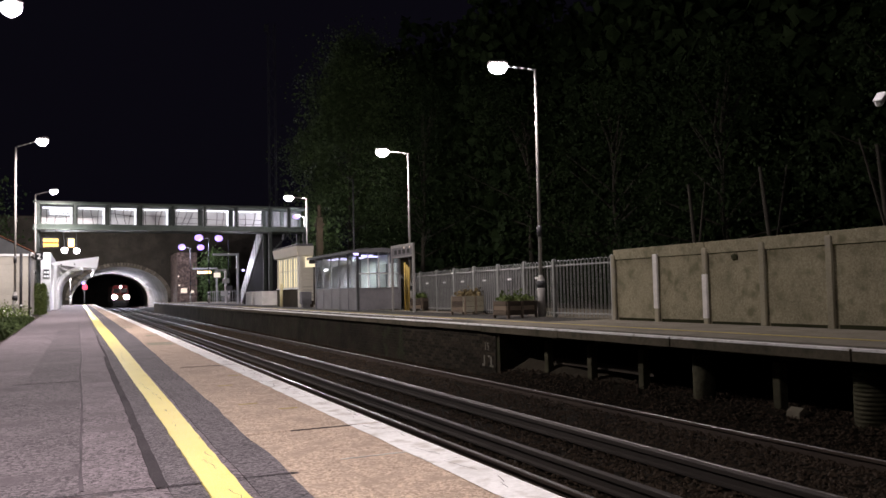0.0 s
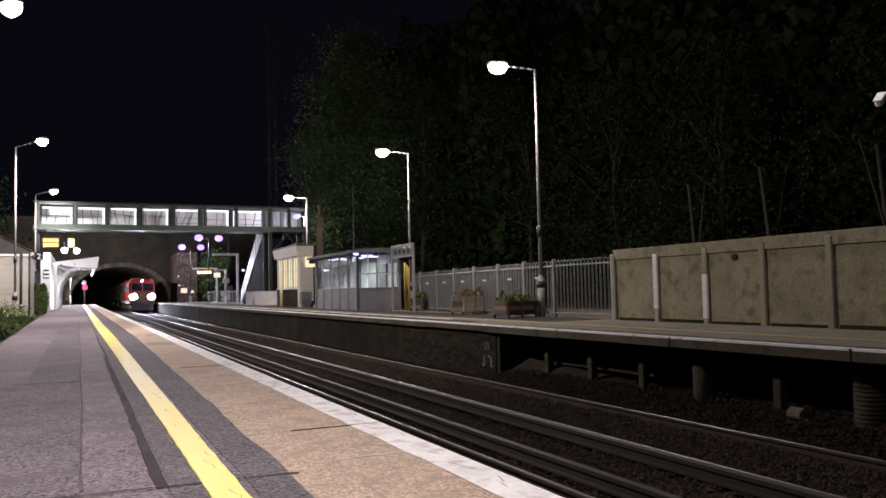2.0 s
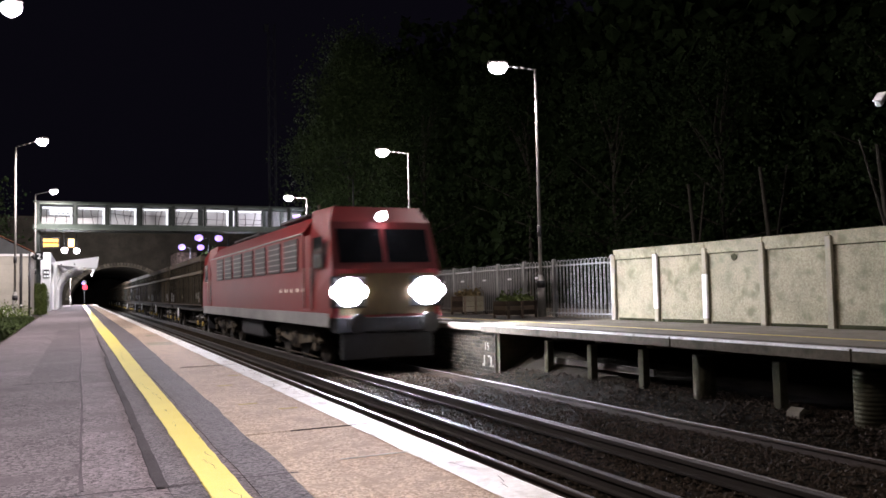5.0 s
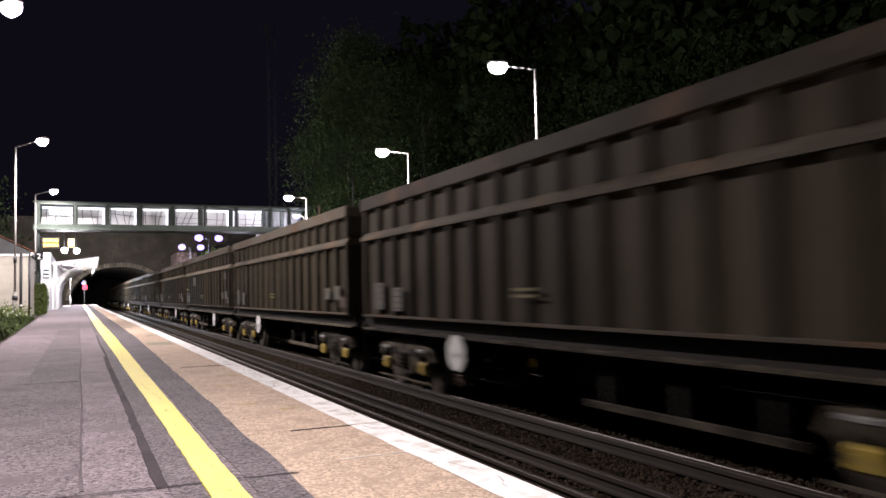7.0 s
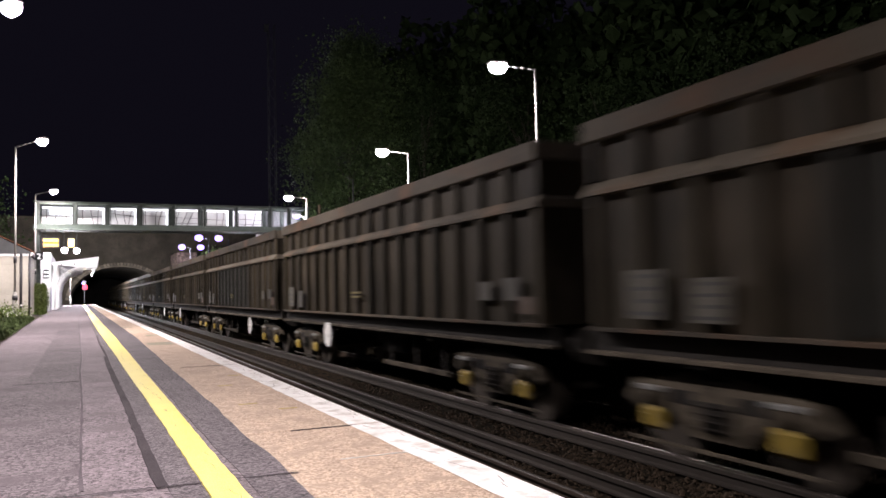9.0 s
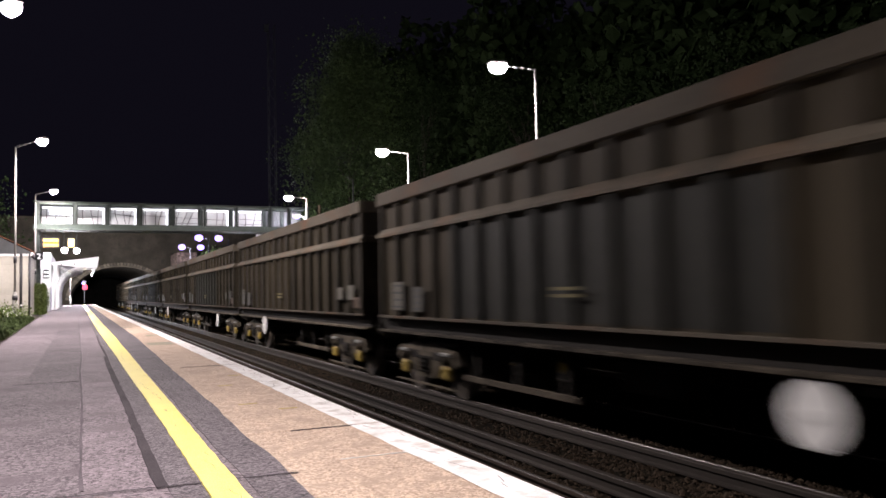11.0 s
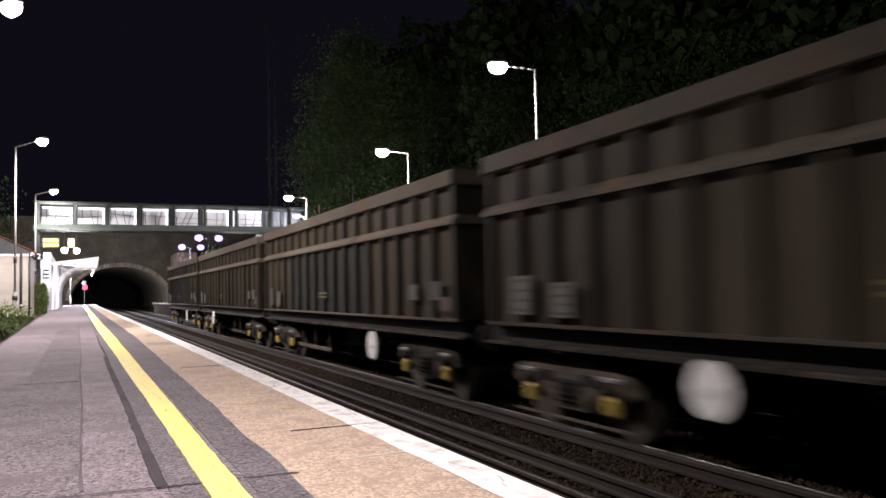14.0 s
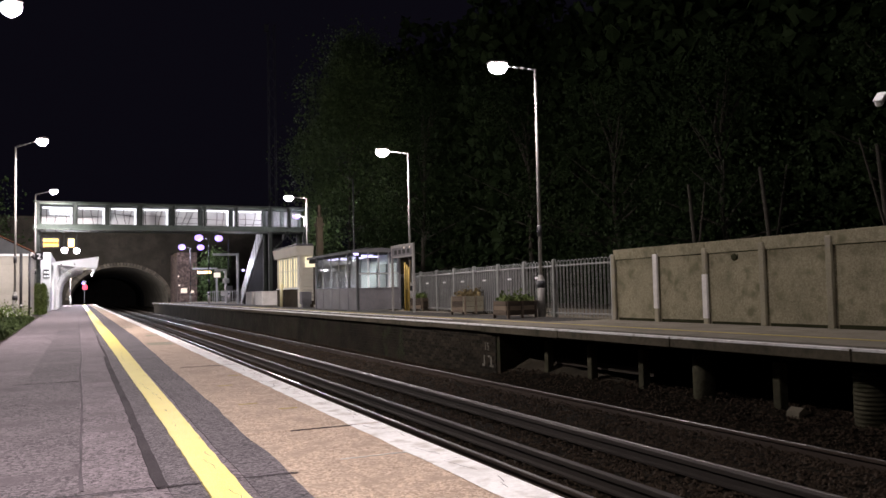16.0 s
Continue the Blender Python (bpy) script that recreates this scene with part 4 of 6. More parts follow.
def make_shelter():
    """Glazed waiting shelter, two faces of it to the camera."""
    x0, x1, y0, y1, h = 10.2, 12.0, 30.4, 36.5, 2.35
    t = thing("waiting_shelter", (0, 0, OPP), "grey glazed platform waiting shelter with lit interior", "shelter")
    for x in (x0, x1):
        for i in range(6):
            y = y0 + (y1 - y0) * i / 5
            if x == x1 and i in (1, 2, 3, 4):
                continue
            bm = bmesh.new()
            s = 0.05 if (i in (0, 5)) else 0.03
            box(bm, x - s, x + s, y - s, y + s, 0, h, bevel=0.006)
            part("upright", bm, DARK_STEEL if i == 0 and x == x0 else GREY_PANEL, t)
    for i in (1, 2, 3):
        x = x0 + (x1 - x0) * i / 4
        bm = bmesh.new()
        box(bm, x - 0.022, x + 0.022, y0 - 0.022, y0 + 0.022, 0.92, h, bevel=0.005)
        part("upright", bm, WHITE_PAINT, t)
    for i in range(5):
        ya, yb = y0 + (y1 - y0) * i / 5 + 0.05, y0 + (y1 - y0) * (i + 1) / 5 - 0.05
        bm = bmesh.new()
        box(bm, x0 - 0.012, x0 + 0.012, ya, yb, 0.04, 0.90)
        part("lower_panel", bm, GREY_PANEL, t, "grey solid lower panel")
        bm = bmesh.new()
        box(bm, x0 - 0.005, x0 + 0.005, ya, yb, 0.92, h - 0.05)
        pn = part("pane", bm, PANE, t, "clear glass pane")
        pn.visible_shadow = False
        bm = bmesh.new()
        box(bm, x0 - 0.02, x0 + 0.02, ya, yb, 0.895, 0.94)
        part("sill_rail", bm, GREY_PANEL, t)
        bm = bmesh.new()
        box(bm, x1 - 0.015, x1 + 0.015, ya, yb, 0.04, h)
        part("back_panel", bm, MESH_PANEL if i % 2 else GREY_PANEL, t, "pale back panel")
        if i < 3:
            bm = bmesh.new()
            box(bm, x1 - 0.06, x1 - 0.02, ya + 0.1, yb - 0.1, 0.95, 1.95)
            part("poster_case", bm, WHITE_PAINT if i == 0 else GREY_PANEL, t, "wall-mounted poster case")
    bm = bmesh.new()
    box(bm, x0 + 0.05, x1 - 0.05, y0 - 0.012, y0 + 0.012, 0.04, 0.90)
    part("lower_panel", bm, GREY_PANEL, t)
    for i in range(4):
        xa, xb = x0 + (x1 - x0) * i / 4 + 0.05, x0 + (x1 - x0) * (i + 1) / 4 - 0.03
        for za, zb in ((0.94, 1.48), (1.54, h - 0.05)):
            bm = bmesh.new()
            box(bm, xa, xb, y0 - 0.005, y0 + 0.005, za, zb)
            pn = part("pane", bm, PANE, t)
            pn.visible_shadow = False
    bm = bmesh.new()
    box(bm, x0 + 0.05, x1 - 0.05, y0 - 0.03, y0 + 0.03, 1.485, 1.535)
    part("mid_rail", bm, WHITE_PAINT, t, "white crossrail")
    bm = bmesh.new()
    box(bm, x0 + 0.05, x1 - 0.05, y0 - 0.025, y0 + 0.025, 0.90, 0.938)
    part("sill_rail", bm, GREY_PANEL, t)
    bm = bmesh.new()
    prism(bm, [(x0 - 0.35, h), (x1 + 0.2, h), (x1 + 0.2, h + 0.1), ((x0 + x1) / 2, h + 0.2), (x0 - 0.35, h + 0.08)], y0 - 0.3, y1 + 0.3)
    part("roof", bm, ROOF_FELT, t, "low dark roof with grey fascia")
    bm = bmesh.new()
    box(bm, x0 - 0.37, x0 - 0.352, y0 - 0.3, y1 + 0.3, h - 0.02, h + 0.09)
    part("fascia", bm, DARK_STEEL, t)
    for x, y, ln in ((11.0, 31.5, 0.5), (11.3, 33.6, 0.5), (10.9, 34.8, 0.5), (10.7, 35.6, 0.3), (11.5, 32.4, 0.7)):
        bm = bmesh.new()
        box(bm, x - ln / 2, x + ln / 2, y - 0.07, y + 0.07, h - 0.10, h - 0.03, bevel=0.02)
        part("ceiling_light", bm, TUBE_VIOLET, t, "glowing strip light")
    bm = bmesh.new()
    box(bm, x1 - 0.5, x1 - 0.1, y0 + 0.6, y1 - 0.6, 0.42, 0.46, bevel=0.01)
    for y in (y0 + 0.8, (y0 + y1) / 2, y1 - 0.8):
        box(bm, x1 - 0.42, x1 - 0.18, y - 0.03, y + 0.03, 0, 0.42)
    tagged(part("bench", bm, GALV), "metal bench inside the glazed shelter", "bench")
    bpy.data.objects["bench"].location.z = OPP
    bm = bmesh.new()
    tube(bm, (x0 - 0.1, y0 - 0.15, h - 0.02), (x0 - 0.1, y0 - 0.15, h - 0.10), 0.12, 0.09, 12)
    part("corner_light", bm, TUBE_VIOLET, t, "round violet-white light under the eaves")
    lamp_light(((x0 + x1) / 2, 33.4, OPP + h - 0.2), 95, (0.93, 1.0, 0.95), 0.8)


def make_kiosk():
    """Small platform building with warm windows."""
    x0, x1, y0, y1, h = 11.0, 11.75, 42.7, 48.2, 3.15
    t = thing("platform_building", (0, 0, OPP), "small cream platform building with warm lit windows and brick base", "building")
    bm = bmesh.new()
    box(bm, x0, x1, y0, y1, 0, 1.0)
    part("brick_base", bm, BRICK_DARK, t, "dark brick base")
    bm = bmesh.new()
    box(bm, x0 + 0.12, x1, y0 + 0.05, y1 - 0.05, 1.0, h)
    part("wall", bm, CREAM, t)
    bm = bmesh.new()
    box(bm, x0 - 0.06, x0 + 0.12, y0 - 0.02, y1 + 0.02, 1.0, 1.06)
    part("sill", bm, WHITE_PAINT, t)
    n = 4
    for i in range(n):
        ya = y0 + 0.55 + (y1 - y0 - 0.7) * i / n
        yb = ya + (y1 - y0 - 0.7) / n - 0.16
        bm = bmesh.new()
        box(bm, x0 + 0.085, x0 + 0.115, ya, yb, 1.10, 2.75)
        win = part("window", bm, WARM, t, "warm lit blind behind glass")
        bm = bmesh.new()
        for u in (ya, (ya + yb) / 2, yb):
            box(bm, x0 + 0.03, x0 + 0.08, u - 0.03, u + 0.03, 1.07, 2.80)
        for z in (1.09, 2.05, 2.78):
            box(bm, x0 + 0.025, x0 + 0.082, ya, yb, z - 0.025, z + 0.025)
        part("window_frame", bm, CREAM, win)
    for i in range(n + 1):
        y = y0 + 0.45 + (y1 - y0 - 0.7) * i / n
        bm = bmesh.new()
        box(bm, x0 - 0.01, x0 + 0.118, y - 0.07, y + 0.07, 1.06, 2.85, bevel=0.01)
        part("mullion", bm, CREAM, t)
    for i in range(11):
        z = 0.35 + i * 0.20
        bm = bmesh.new()
        prism(bm, [(0, 0), (0.6, 0), (0.6, 0.17), (0, 0.17)], -0.02, 0.03)
        s = part("louvre_slat", bm, CREAM, t, "pale horizontal slat")
        s.matrix_local = Matrix.Translation((x0 + 0.15, y0 - 0.01, z)) @ pose(0, 0, 0, 12, 0, 0)
    bm = bmesh.new()
    box(bm, x0 - 0.02, x0 + 0.14, y0 - 0.04, y0 + 0.4, 0, 2.9, bevel=0.01)
    part("corner_pier", bm, CREAM, t)
    bm = bmesh.new()
    prism(bm, [(x0 - 0.10, h - 0.3), (x1, h - 0.3), (x1 + 0.02, h + 0.22), (x0 - 0.22, h + 0.22), (x0 - 0.18, h)], y0 - 0.12, y1 + 0.12)
    part("cornice", bm, CREAM, t, "projecting pale cornice")
    bm = bmesh.new()
    box(bm, x0 - 0.16, x1, y0 - 0.08, y1 + 0.08, h + 0.22, h + 0.34, bevel=0.02)
    part("roof", bm, ROOF_FELT, t)
    bm = bmesh.new()
    box(bm, x0 + 0.3, x0 + 0.95, y0 - 0.1, y0 - 0.06, 2.2, 2.75)
    s = part("lit_sign", bm, WARM, t, "small lit sign box")
    bm = bmesh.new()
    box(bm, x0 + 0.5, x0 + 0.98, y0 - 0.12, y0 - 0.102, 2.38, 2.6)
    part("sign_bar", bm, BAR_DARK, s)
    bm = bmesh.new()
    tube(bm, (x0 - 0.2, 46.2, 0), (x0 - 0.2, 46.2, 1.35), 0.09, seg=10)
    part("bollard", bm, PALE_YELLOW, t, "pale yellow guard bollard")
    # meter box and bin beside it
    bm = bmesh.new()
    box(bm, -0.28, 0.28, -0.2, 0.2, 0.18, 0.85, bevel=0.02)
    box(bm, -0.2, 0.2, -0.15, 0.15, 0.0, 0.18)
    tagged(place(part("cabinet", bm, GREY_PANEL), (11.0, 41.5, OPP)), "grey metal service cabinet beside the platform building", "cabinet")
    for i, y in enumerate((55.2, 58.6)):
        bm = bmesh.new()
        box(bm, -0.6, 0.6, -1.2, 1.2, 0, 0.95, bevel=0.03)
        box(bm, -0.64, 0.64, -1.24, 1.24, 0.88, 0.96, bevel=0.02)
        tagged(place(part("concrete_bin", bm, POST_WHITE), (11.9, y, OPP)), "pale concrete box on the platform", "box", "concrete boxes")
    # chimney of a house behind
    c = thing("house", (16.5, 52, OPP), "dark brick house with chimney behind the station", "house")
    bm = bmesh.new()
    box(bm, -2.5, 4, -2.4, 4, 0, 3.0)
    part("wall", bm, BRICK_DARK, c)
    bm = bmesh.new()
    prism(bm, [(-2.8, 3.0), (4.3, 3.0), (0.7, 3.7)], -2.7, 4.3)
    r = part("roof", bm, DARK_STEEL, c)
    bm = bmesh.new()
    box(bm, -2.45, -2.05, -2.12, -1.72, 3.0, 5.7, bevel=0.02)
    box(bm, -2.51, -1.99, -2.18, -1.66, 5.1, 5.3)
    tube(bm, (-2.25, -1.92, 5.7), (-2.25, -1.92, 6.5), 0.14, 0.12, 10)
    part("chimney", bm, BRICK_DARK, r, "brick chimney with clay pot")


def make_footbridge():
    """Covered footbridge over both tracks, lit inside."""
    y0, y1, z0, z1 = 55.0, 57.2, 5.20, 6.85
    t = thing("footbridge", (0, 0, 0), "grey enclosed steel footbridge with lit milky panels", "footbridge", kind="structure")
    bm = bmesh.new()
    box(bm, -2.6, 14.9, y0 - 0.05, y1 + 0.05, z0, z0 + 0.22)
    part("deck", bm, GREEN_STEEL, t, "painted steel deck girder")
    for y in (y0 - 0.1, y1 + 0.02):
        bm = bmesh.new()
        box(bm, -2.6, 14.9, y, y + 0.08, z0 - 0.03, z0 + 0.03)
        box(bm, -2.6, 14.9, y, y + 0.08, z0 + 0.22, z0 + 0.28)
        part("flange", bm, GREEN_STEEL, t)
    bm = bmesh.new()
    box(bm, -2.6, 15.0, y0 - 0.12, y1 + 0.12, z1, z1 + 0.10, bevel=0.02)
    part("roof", bm, BRIDGE_STEEL, t, "flat dark steel roof edge")
    edges = [-2.35, -0.22, 1.73, 3.70, 5.74, 7.70, 9.80, 12.12, 13.45, 14.75]
    for y, side in ((y0, 0), (y1, 1)):
        for i, x in enumerate(edges):
            bm = bmesh.new()
            box(bm, x - 0.08, x + 0.08, y - 0.06, y + 0.06, z0 + 0.22, z1, bevel=0.008)
            box(bm, x - 0.15, x - 0.11, y - 0.04, y + 0.04, z0 + 0.22, z1)
            box(bm, x + 0.11, x + 0.15, y - 0.04, y + 0.04, z0 + 0.22, z1)
            part("bridge_post", bm, BRIDGE_STEEL, t, "dark steel post")
        for i, (xa, xb) in enumerate(zip(edges, edges[1:])):
            if side:
                # Bays from the eighth on are unlit; their panels get a dark colour.
                bm = bmesh.new()
                box(bm, xa + 0.15, xb - 0.15, y - 0.012, y + 0.012, z0 + 0.28, z1 - 0.02)
                part("bridge_panel", bm, MESH_PANEL if i < 7 else DARK_STEEL, t, "milky lit panel" if i < 7 else "panel of an unlit bay, darkened in colour")
            else:
                bm = bmesh.new()
                box(bm, xa + 0.12, xb - 0.12, y - 0.03, y + 0.03, z0 + 0.28, z0 + 0.34)
                box(bm, xa + 0.12, xb - 0.12, y - 0.03, y + 0.03, z1 - 0.08, z1)
                part("panel_rail", bm, GREEN_STEEL, t)
                # stay wires crossing the bay
                rng = random.Random(60 + i)
                for k in range(3):
                    u = xa + 0.25 + (xb - xa - 0.5) * (k + rng.uniform(0.1, 0.7)) / 3
                    bm = bmesh.new()
                    lean = rng.uniform(-0.35, 0.45)
                    pts = [Vector((u + lean * (s - 0.5) + 0.05 * math.sin(s * 4 + i), y1 - 0.03, z0 + 0.3 + s * (z1 - z0 - 0.36))) for s in (0, 0.25, 0.5, 0.75, 1)]
                    for p, q in zip(pts, pts[1:]):
                        tube(bm, p, q, 0.022, seg=5)
                    part("panel_wire", bm, GRIME, t, "dark wire across the panel")
                for k in range(2):
                    zz = z0 + 0.55 + 0.5 * k + rng.uniform(-0.1, 0.1)
                    bm = bmesh.new()
                    tube(bm, (xa + 0.16, y1 - 0.03, zz + rng.uniform(-0.12, 0.12)), (xb - 0.16, y1 - 0.03, zz + rng.uniform(-0.12, 0.12)), 0.016, seg=5)
                    part("panel_wire", bm, GRIME, t)
        if side == 0:
            for i, (xa, xb) in enumerate(zip(edges, edges[1:])):
                if i > 6:
                    continue
                bm = bmesh.new()
                box(bm, xa + 0.2, xb - 0.2, y1 - 0.2, y1 - 0.12, z1 - 0.14, z1 - 0.06, bevel=0.01)
                part("strip_light", bm, TUBE, t, "fluorescent strip under the roof")
                # A glowing upright stands for the light caught on the panel's edge.
                bm = bmesh.new()
                u = xb - 0.24 if i % 2 or i in (0, 2) else xa + 0.22
                box(bm, u - 0.035, u + 0.035, y1 - 0.12, y1 - 0.05, z0 + 0.32, z1 - 0.1)
                part("upright_light", bm, TUBE, t, "panel edge given a glow")
    bm = bmesh.new()
    box(bm, -1.7, -0.45, y1 - 0.25, y1 - 0.18, z1 - 0.55, z1 - 0.12)
    s = part("lit_sign", bm, TUBE, t, "lit white sign")
    for k in range(3):
        bm = bmesh.new()
        box(bm, -1.3 + k * 0.28, -1.1 + k * 0.28, y1 - 0.262, y1 - 0.252, z1 - 0.5, z1 - 0.42)
        part("lettering_bar", bm, BAR_DARK, s)
    # supporting columns and struts
    for x in (-2.35, 12.15, 14.6):
        for y in (y0 + 0.2, y1 - 0.2):
            bm = bmesh.new()
            box(bm, x - 0.12, x + 0.12, y - 0.12, y + 0.12, 0.0, z0, bevel=0.01)
            part("column", bm, BRIDGE_STEEL, t)
    for x, s in ((12.15, 1), (14.6, -1)):
        bm = bmesh.new()
        tube(bm, (x, y0 + 0.2, z0 - 1.5), (x + s * 1.5, y0 + 0.2, z0), 0.05, seg=6)
        part("strut", bm, BRIDGE_STEEL, t)
    lamp_light((2.0, 56.1, z1 - 0.2), 16, (0.96, 0.96, 1.0), 0.5)
    lamp_light((7.5, 56.1, z1 - 0.2), 16, (0.96, 0.96, 1.0), 0.5)
        # stair flight down to the opposite platform
    st = thing("footbridge_stair", (0, 0, 0), "steel footbridge stair with pale panelled sides", "stair", kind="structure")
    n = 28
    xa, xb, ya, yb = 12.05, 13.6, 57.2, 65.6
    zt = z0 + 0.2
    for x in (xa, xb):
        bm = bmesh.new()
        v = [bm.verts.new(p) for p in ((x - 0.03, ya, zt - 0.35), (x - 0.03, ya, zt + 1.15), (x - 0.03, yb, OPP + 1.15), (x - 0.03, yb, OPP), (x + 0.03, ya, zt - 0.35), (x + 0.03, ya, zt + 1.15), (x + 0.03, yb, OPP + 1.15), (x + 0.03, yb, OPP))]
        for q in ((0, 1, 2, 3), (7, 6, 5, 4), (0, 4, 5, 1), (1, 5, 6, 2), (2, 6, 7, 3), (3, 7, 4, 0)):
            bm.faces.new([v[i] for i in q])
        side = part("stair_side", bm, MESH_PANEL, st, "pale stair side panel")
        for k in range(9):
            s = (k + 0.5) / 9
            y, zz = ya + (yb - ya) * s, zt + (OPP - zt) * s
            bm = bmesh.new()
            box(bm, x - 0.05, x - 0.032, y - 0.03, y + 0.03, zz - 0.2, zz + 1.13)
            part("panel_rib", bm, GREEN_STEEL, side)
    me = None
    for i in range(n):
        s = (i + 1) / (n + 1)
        y, zz = ya + (yb - ya) * s, zt + (OPP - zt) * s
        if me is None:
            bm = bmesh.new()
            box(bm, xa + 0.04, xb - 0.04, -0.17, 0.17, -0.05, 0, bevel=0.005)
            o = part("tread", bm, GREY_PANEL, st)
            me = o.data
        else:
            o = new("tread", me)
            o.parent = st
        o.location = (0, y, zz)
    # Black sheets put the darkness under the flight into solid colour.
    bm = bmesh.new()
    v = [bm.verts.new((xa + dx, y, z)) for dx in (0.05, 0.09) for y, z in ((ya, OPP), (yb - 0.4, OPP), (ya, zt - 0.36))]
    for q in ((0, 1, 2), (5, 4, 3), (0, 3, 4, 1), (1, 4, 5, 2), (2, 5, 3, 0)):
        bm.faces.new([v[i] for i in q])
    part("stair_infill", bm, BLACK_PANEL, st, "black sheet for the shade under the flight")
    bm = bmesh.new()
    box(bm, xa + 0.1, xb - 0.1, 57.3, 57.4, 0.1, z0)
    part("stair_back_wall", bm, BLACK_PANEL, st, "black backing sheet for the dark under the stair")
    bm = bmesh.new()
    box(bm, xa - 0.25, xa - 0.05, 63.8, 64.0, 2.7, 2.85, bevel=0.03)
    part("stair_light", bm, TUBE_VIOLET, st, "violet-white bulkhead light")
    bulb((xa - 0.75, 62.6, 3.2), 170, (0.86, 0.82, 1.0))


def make_left_station():
    b = thing("station_building", (0, 0, 0), "cream painted brick station building with clay tile roof", "building")
    x1, y0, y1, h = -2.12, 41.0, 46.8, 2.95
    bm = bmesh.new()
    box(bm, -8.0, x1, y0, y1, -0.2, h)
    wall = part("wall", bm, CREAM_BRICK, b)
    for i in range(11):
        bm = bmesh.new()
        box(bm, -5.0, x1 + 0.004, y0 - 0.012, y0 + 0.001, i * 0.27 + 0.004, i * 0.27 + 0.262, bevel=0.003)
        part("wall_course", bm, CREAM_BRICK, wall)
    bm = bmesh.new()
    prism(bm, [(-8.2, h), (x1 + 0.12, h - 0.05), (x1 + 0.12, h + 0.08), (-5.0, h + 1.75), (-8.2, h + 0.6)], y0 - 0.02, y1)
    part("roof_body", bm, DARK_STEEL, b)
    me = None
    rng = random.Random(71)
    slope = math.atan2(1.67, 2.9 + 0.23)
    for i in range(13):
        for j in range(10):
            if me is None:
                bm = bmesh.new()
                box(bm, 0, 0.30, 0, 0.40, 0, 0.022, bevel=0.004)
                o = part("roof_tile", bm, TILE, b, "clay roof tile")
                me = o.data
            else:
                o = new("roof_tile", me)
                o.parent = b
            o.matrix_local = Matrix.Translation((x1 + 0.18, y0 - 0.10 + j * 0.405, h + 0.07)) @ Matrix.Rotation(slope, 4, "Y") @ Matrix.Translation((-0.27 * (i + 1), 0, 0.02 + rng.uniform(0, 0.006)))
    bm = bmesh.new()
    box(bm, x1 + 0.12, x1 + 0.22, y0 - 0.1, y1, h - 0.06, h + 0.05, bevel=0.02)
    part("gutter", bm, WHITE_PAINT, b)
    bm = bmesh.new()
    tube(bm, (x1 + 0.06, y0 - 0.05, 0), (x1 + 0.06, y0 - 0.05, h), 0.045, seg=10)
    tube(bm, (x1 - 0.28, y0 - 0.06, 0), (x1 - 0.28, y0 - 0.06, h), 0.06, seg=10)
    part("downpipe", bm, BAND, b, "black downpipe")
    bm = bmesh.new()
    box(bm, -5, x1 + 0.15, y0 - 0.06, y0 - 0.02, h - 0.12, h - 0.02)
    part("barge_board", bm, WHITE_PAINT, b)
    # white wing by the canopy
    bm = bmesh.new()
    box(bm, -6, -1.85, 63.0, 78.0, 0, 4.15)
    w = part("wing_wall", bm, WHITE_PAINT, b, "white rendered wing")
    bm = bmesh.new()
    box(bm, -2.3, -1.9, 62.95, 62.99, 2.3, 2.95)
    s = part("notice", bm, BAR_DARK, b, "dark notice with pale bars")
    for i in range(2):
        for j in range(2):
            bm = bmesh.new()
            box(bm, -2.27 + 0.19 * i, -2.12 + 0.19 * i, 62.94, 62.948, 2.38 + 0.28 * j, 2.52 + 0.28 * j)
            part("lettering_bar", bm, WHITE_PAINT, s)
    # platform number
    t = thing("platform_number_sign", (0, 0, 0), "small black sign with a white platform number", "sign")
    bm = bmesh.new()
    box(bm, -1.83, -1.49, 40.6, 40.65, 2.63, 2.99, bevel=0.005)
    part("board", bm, BLACK_PANEL, t)
    bm = bmesh.new()
    tube(bm, (-1.66, 41.3, 2.9), (-1.66, 40.62, 2.9), 0.02, seg=6)
    tube(bm, (-2.14, 41.3, 2.9), (-1.64, 41.3, 2.9), 0.02, seg=6)
    part("bracket", bm, DARK_STEEL, t)
    cu = bpy.data.curves.new("number", "FONT")
    cu.body, cu.size, cu.extrude, cu.align_x = "2", 0.36, 0.002, "CENTER"
    txt = new("number", cu)
    me = bpy.data.meshes.new_from_object(txt.evaluated_get(bpy.context.evaluated_depsgraph_get()))
    bpy.data.objects.remove(txt)
    me.materials.append(WHITE_PAINT)
    o = new("number", me)
    o.parent = t
    o.matrix_local = Matrix.Translation((-1.66, 40.595, 2.685)) @ pose(0, 0, 0, 90, 0, 0)
    o["label"] = "white numeral"
    # departure screens hanging under the bridge
    t = thing("departure_screen", (0, 0, 0), "hanging departure screens with amber lit lines", "departure screen")
    bm = bmesh.new()
    box(bm, -2.1, -1.1, 54.6, 54.9, 3.98, 4.62, bevel=0.02)
    box(bm, -0.68, -0.2, 54.6, 54.9, 3.98, 4.62, bevel=0.02)
    part("case", bm, BAND, t)
    for a in (-1.9, -1.3, -0.45):
        bm = bmesh.new()
        tube(bm, (a, 54.75, 4.6), (a, 54.75, 5.25), 0.02, seg=6)
        part("hanger", bm, BLACK_PANEL, t)
    for x0_, x1_, z0_, z1_, m in ((-2.0, -1.18, 4.36, 4.54, LED), (-2.0, -1.18, 4.08, 4.26, LED), (-0.6, -0.27, 4.06, 4.55, LED_PALE)):
        bm = bmesh.new()
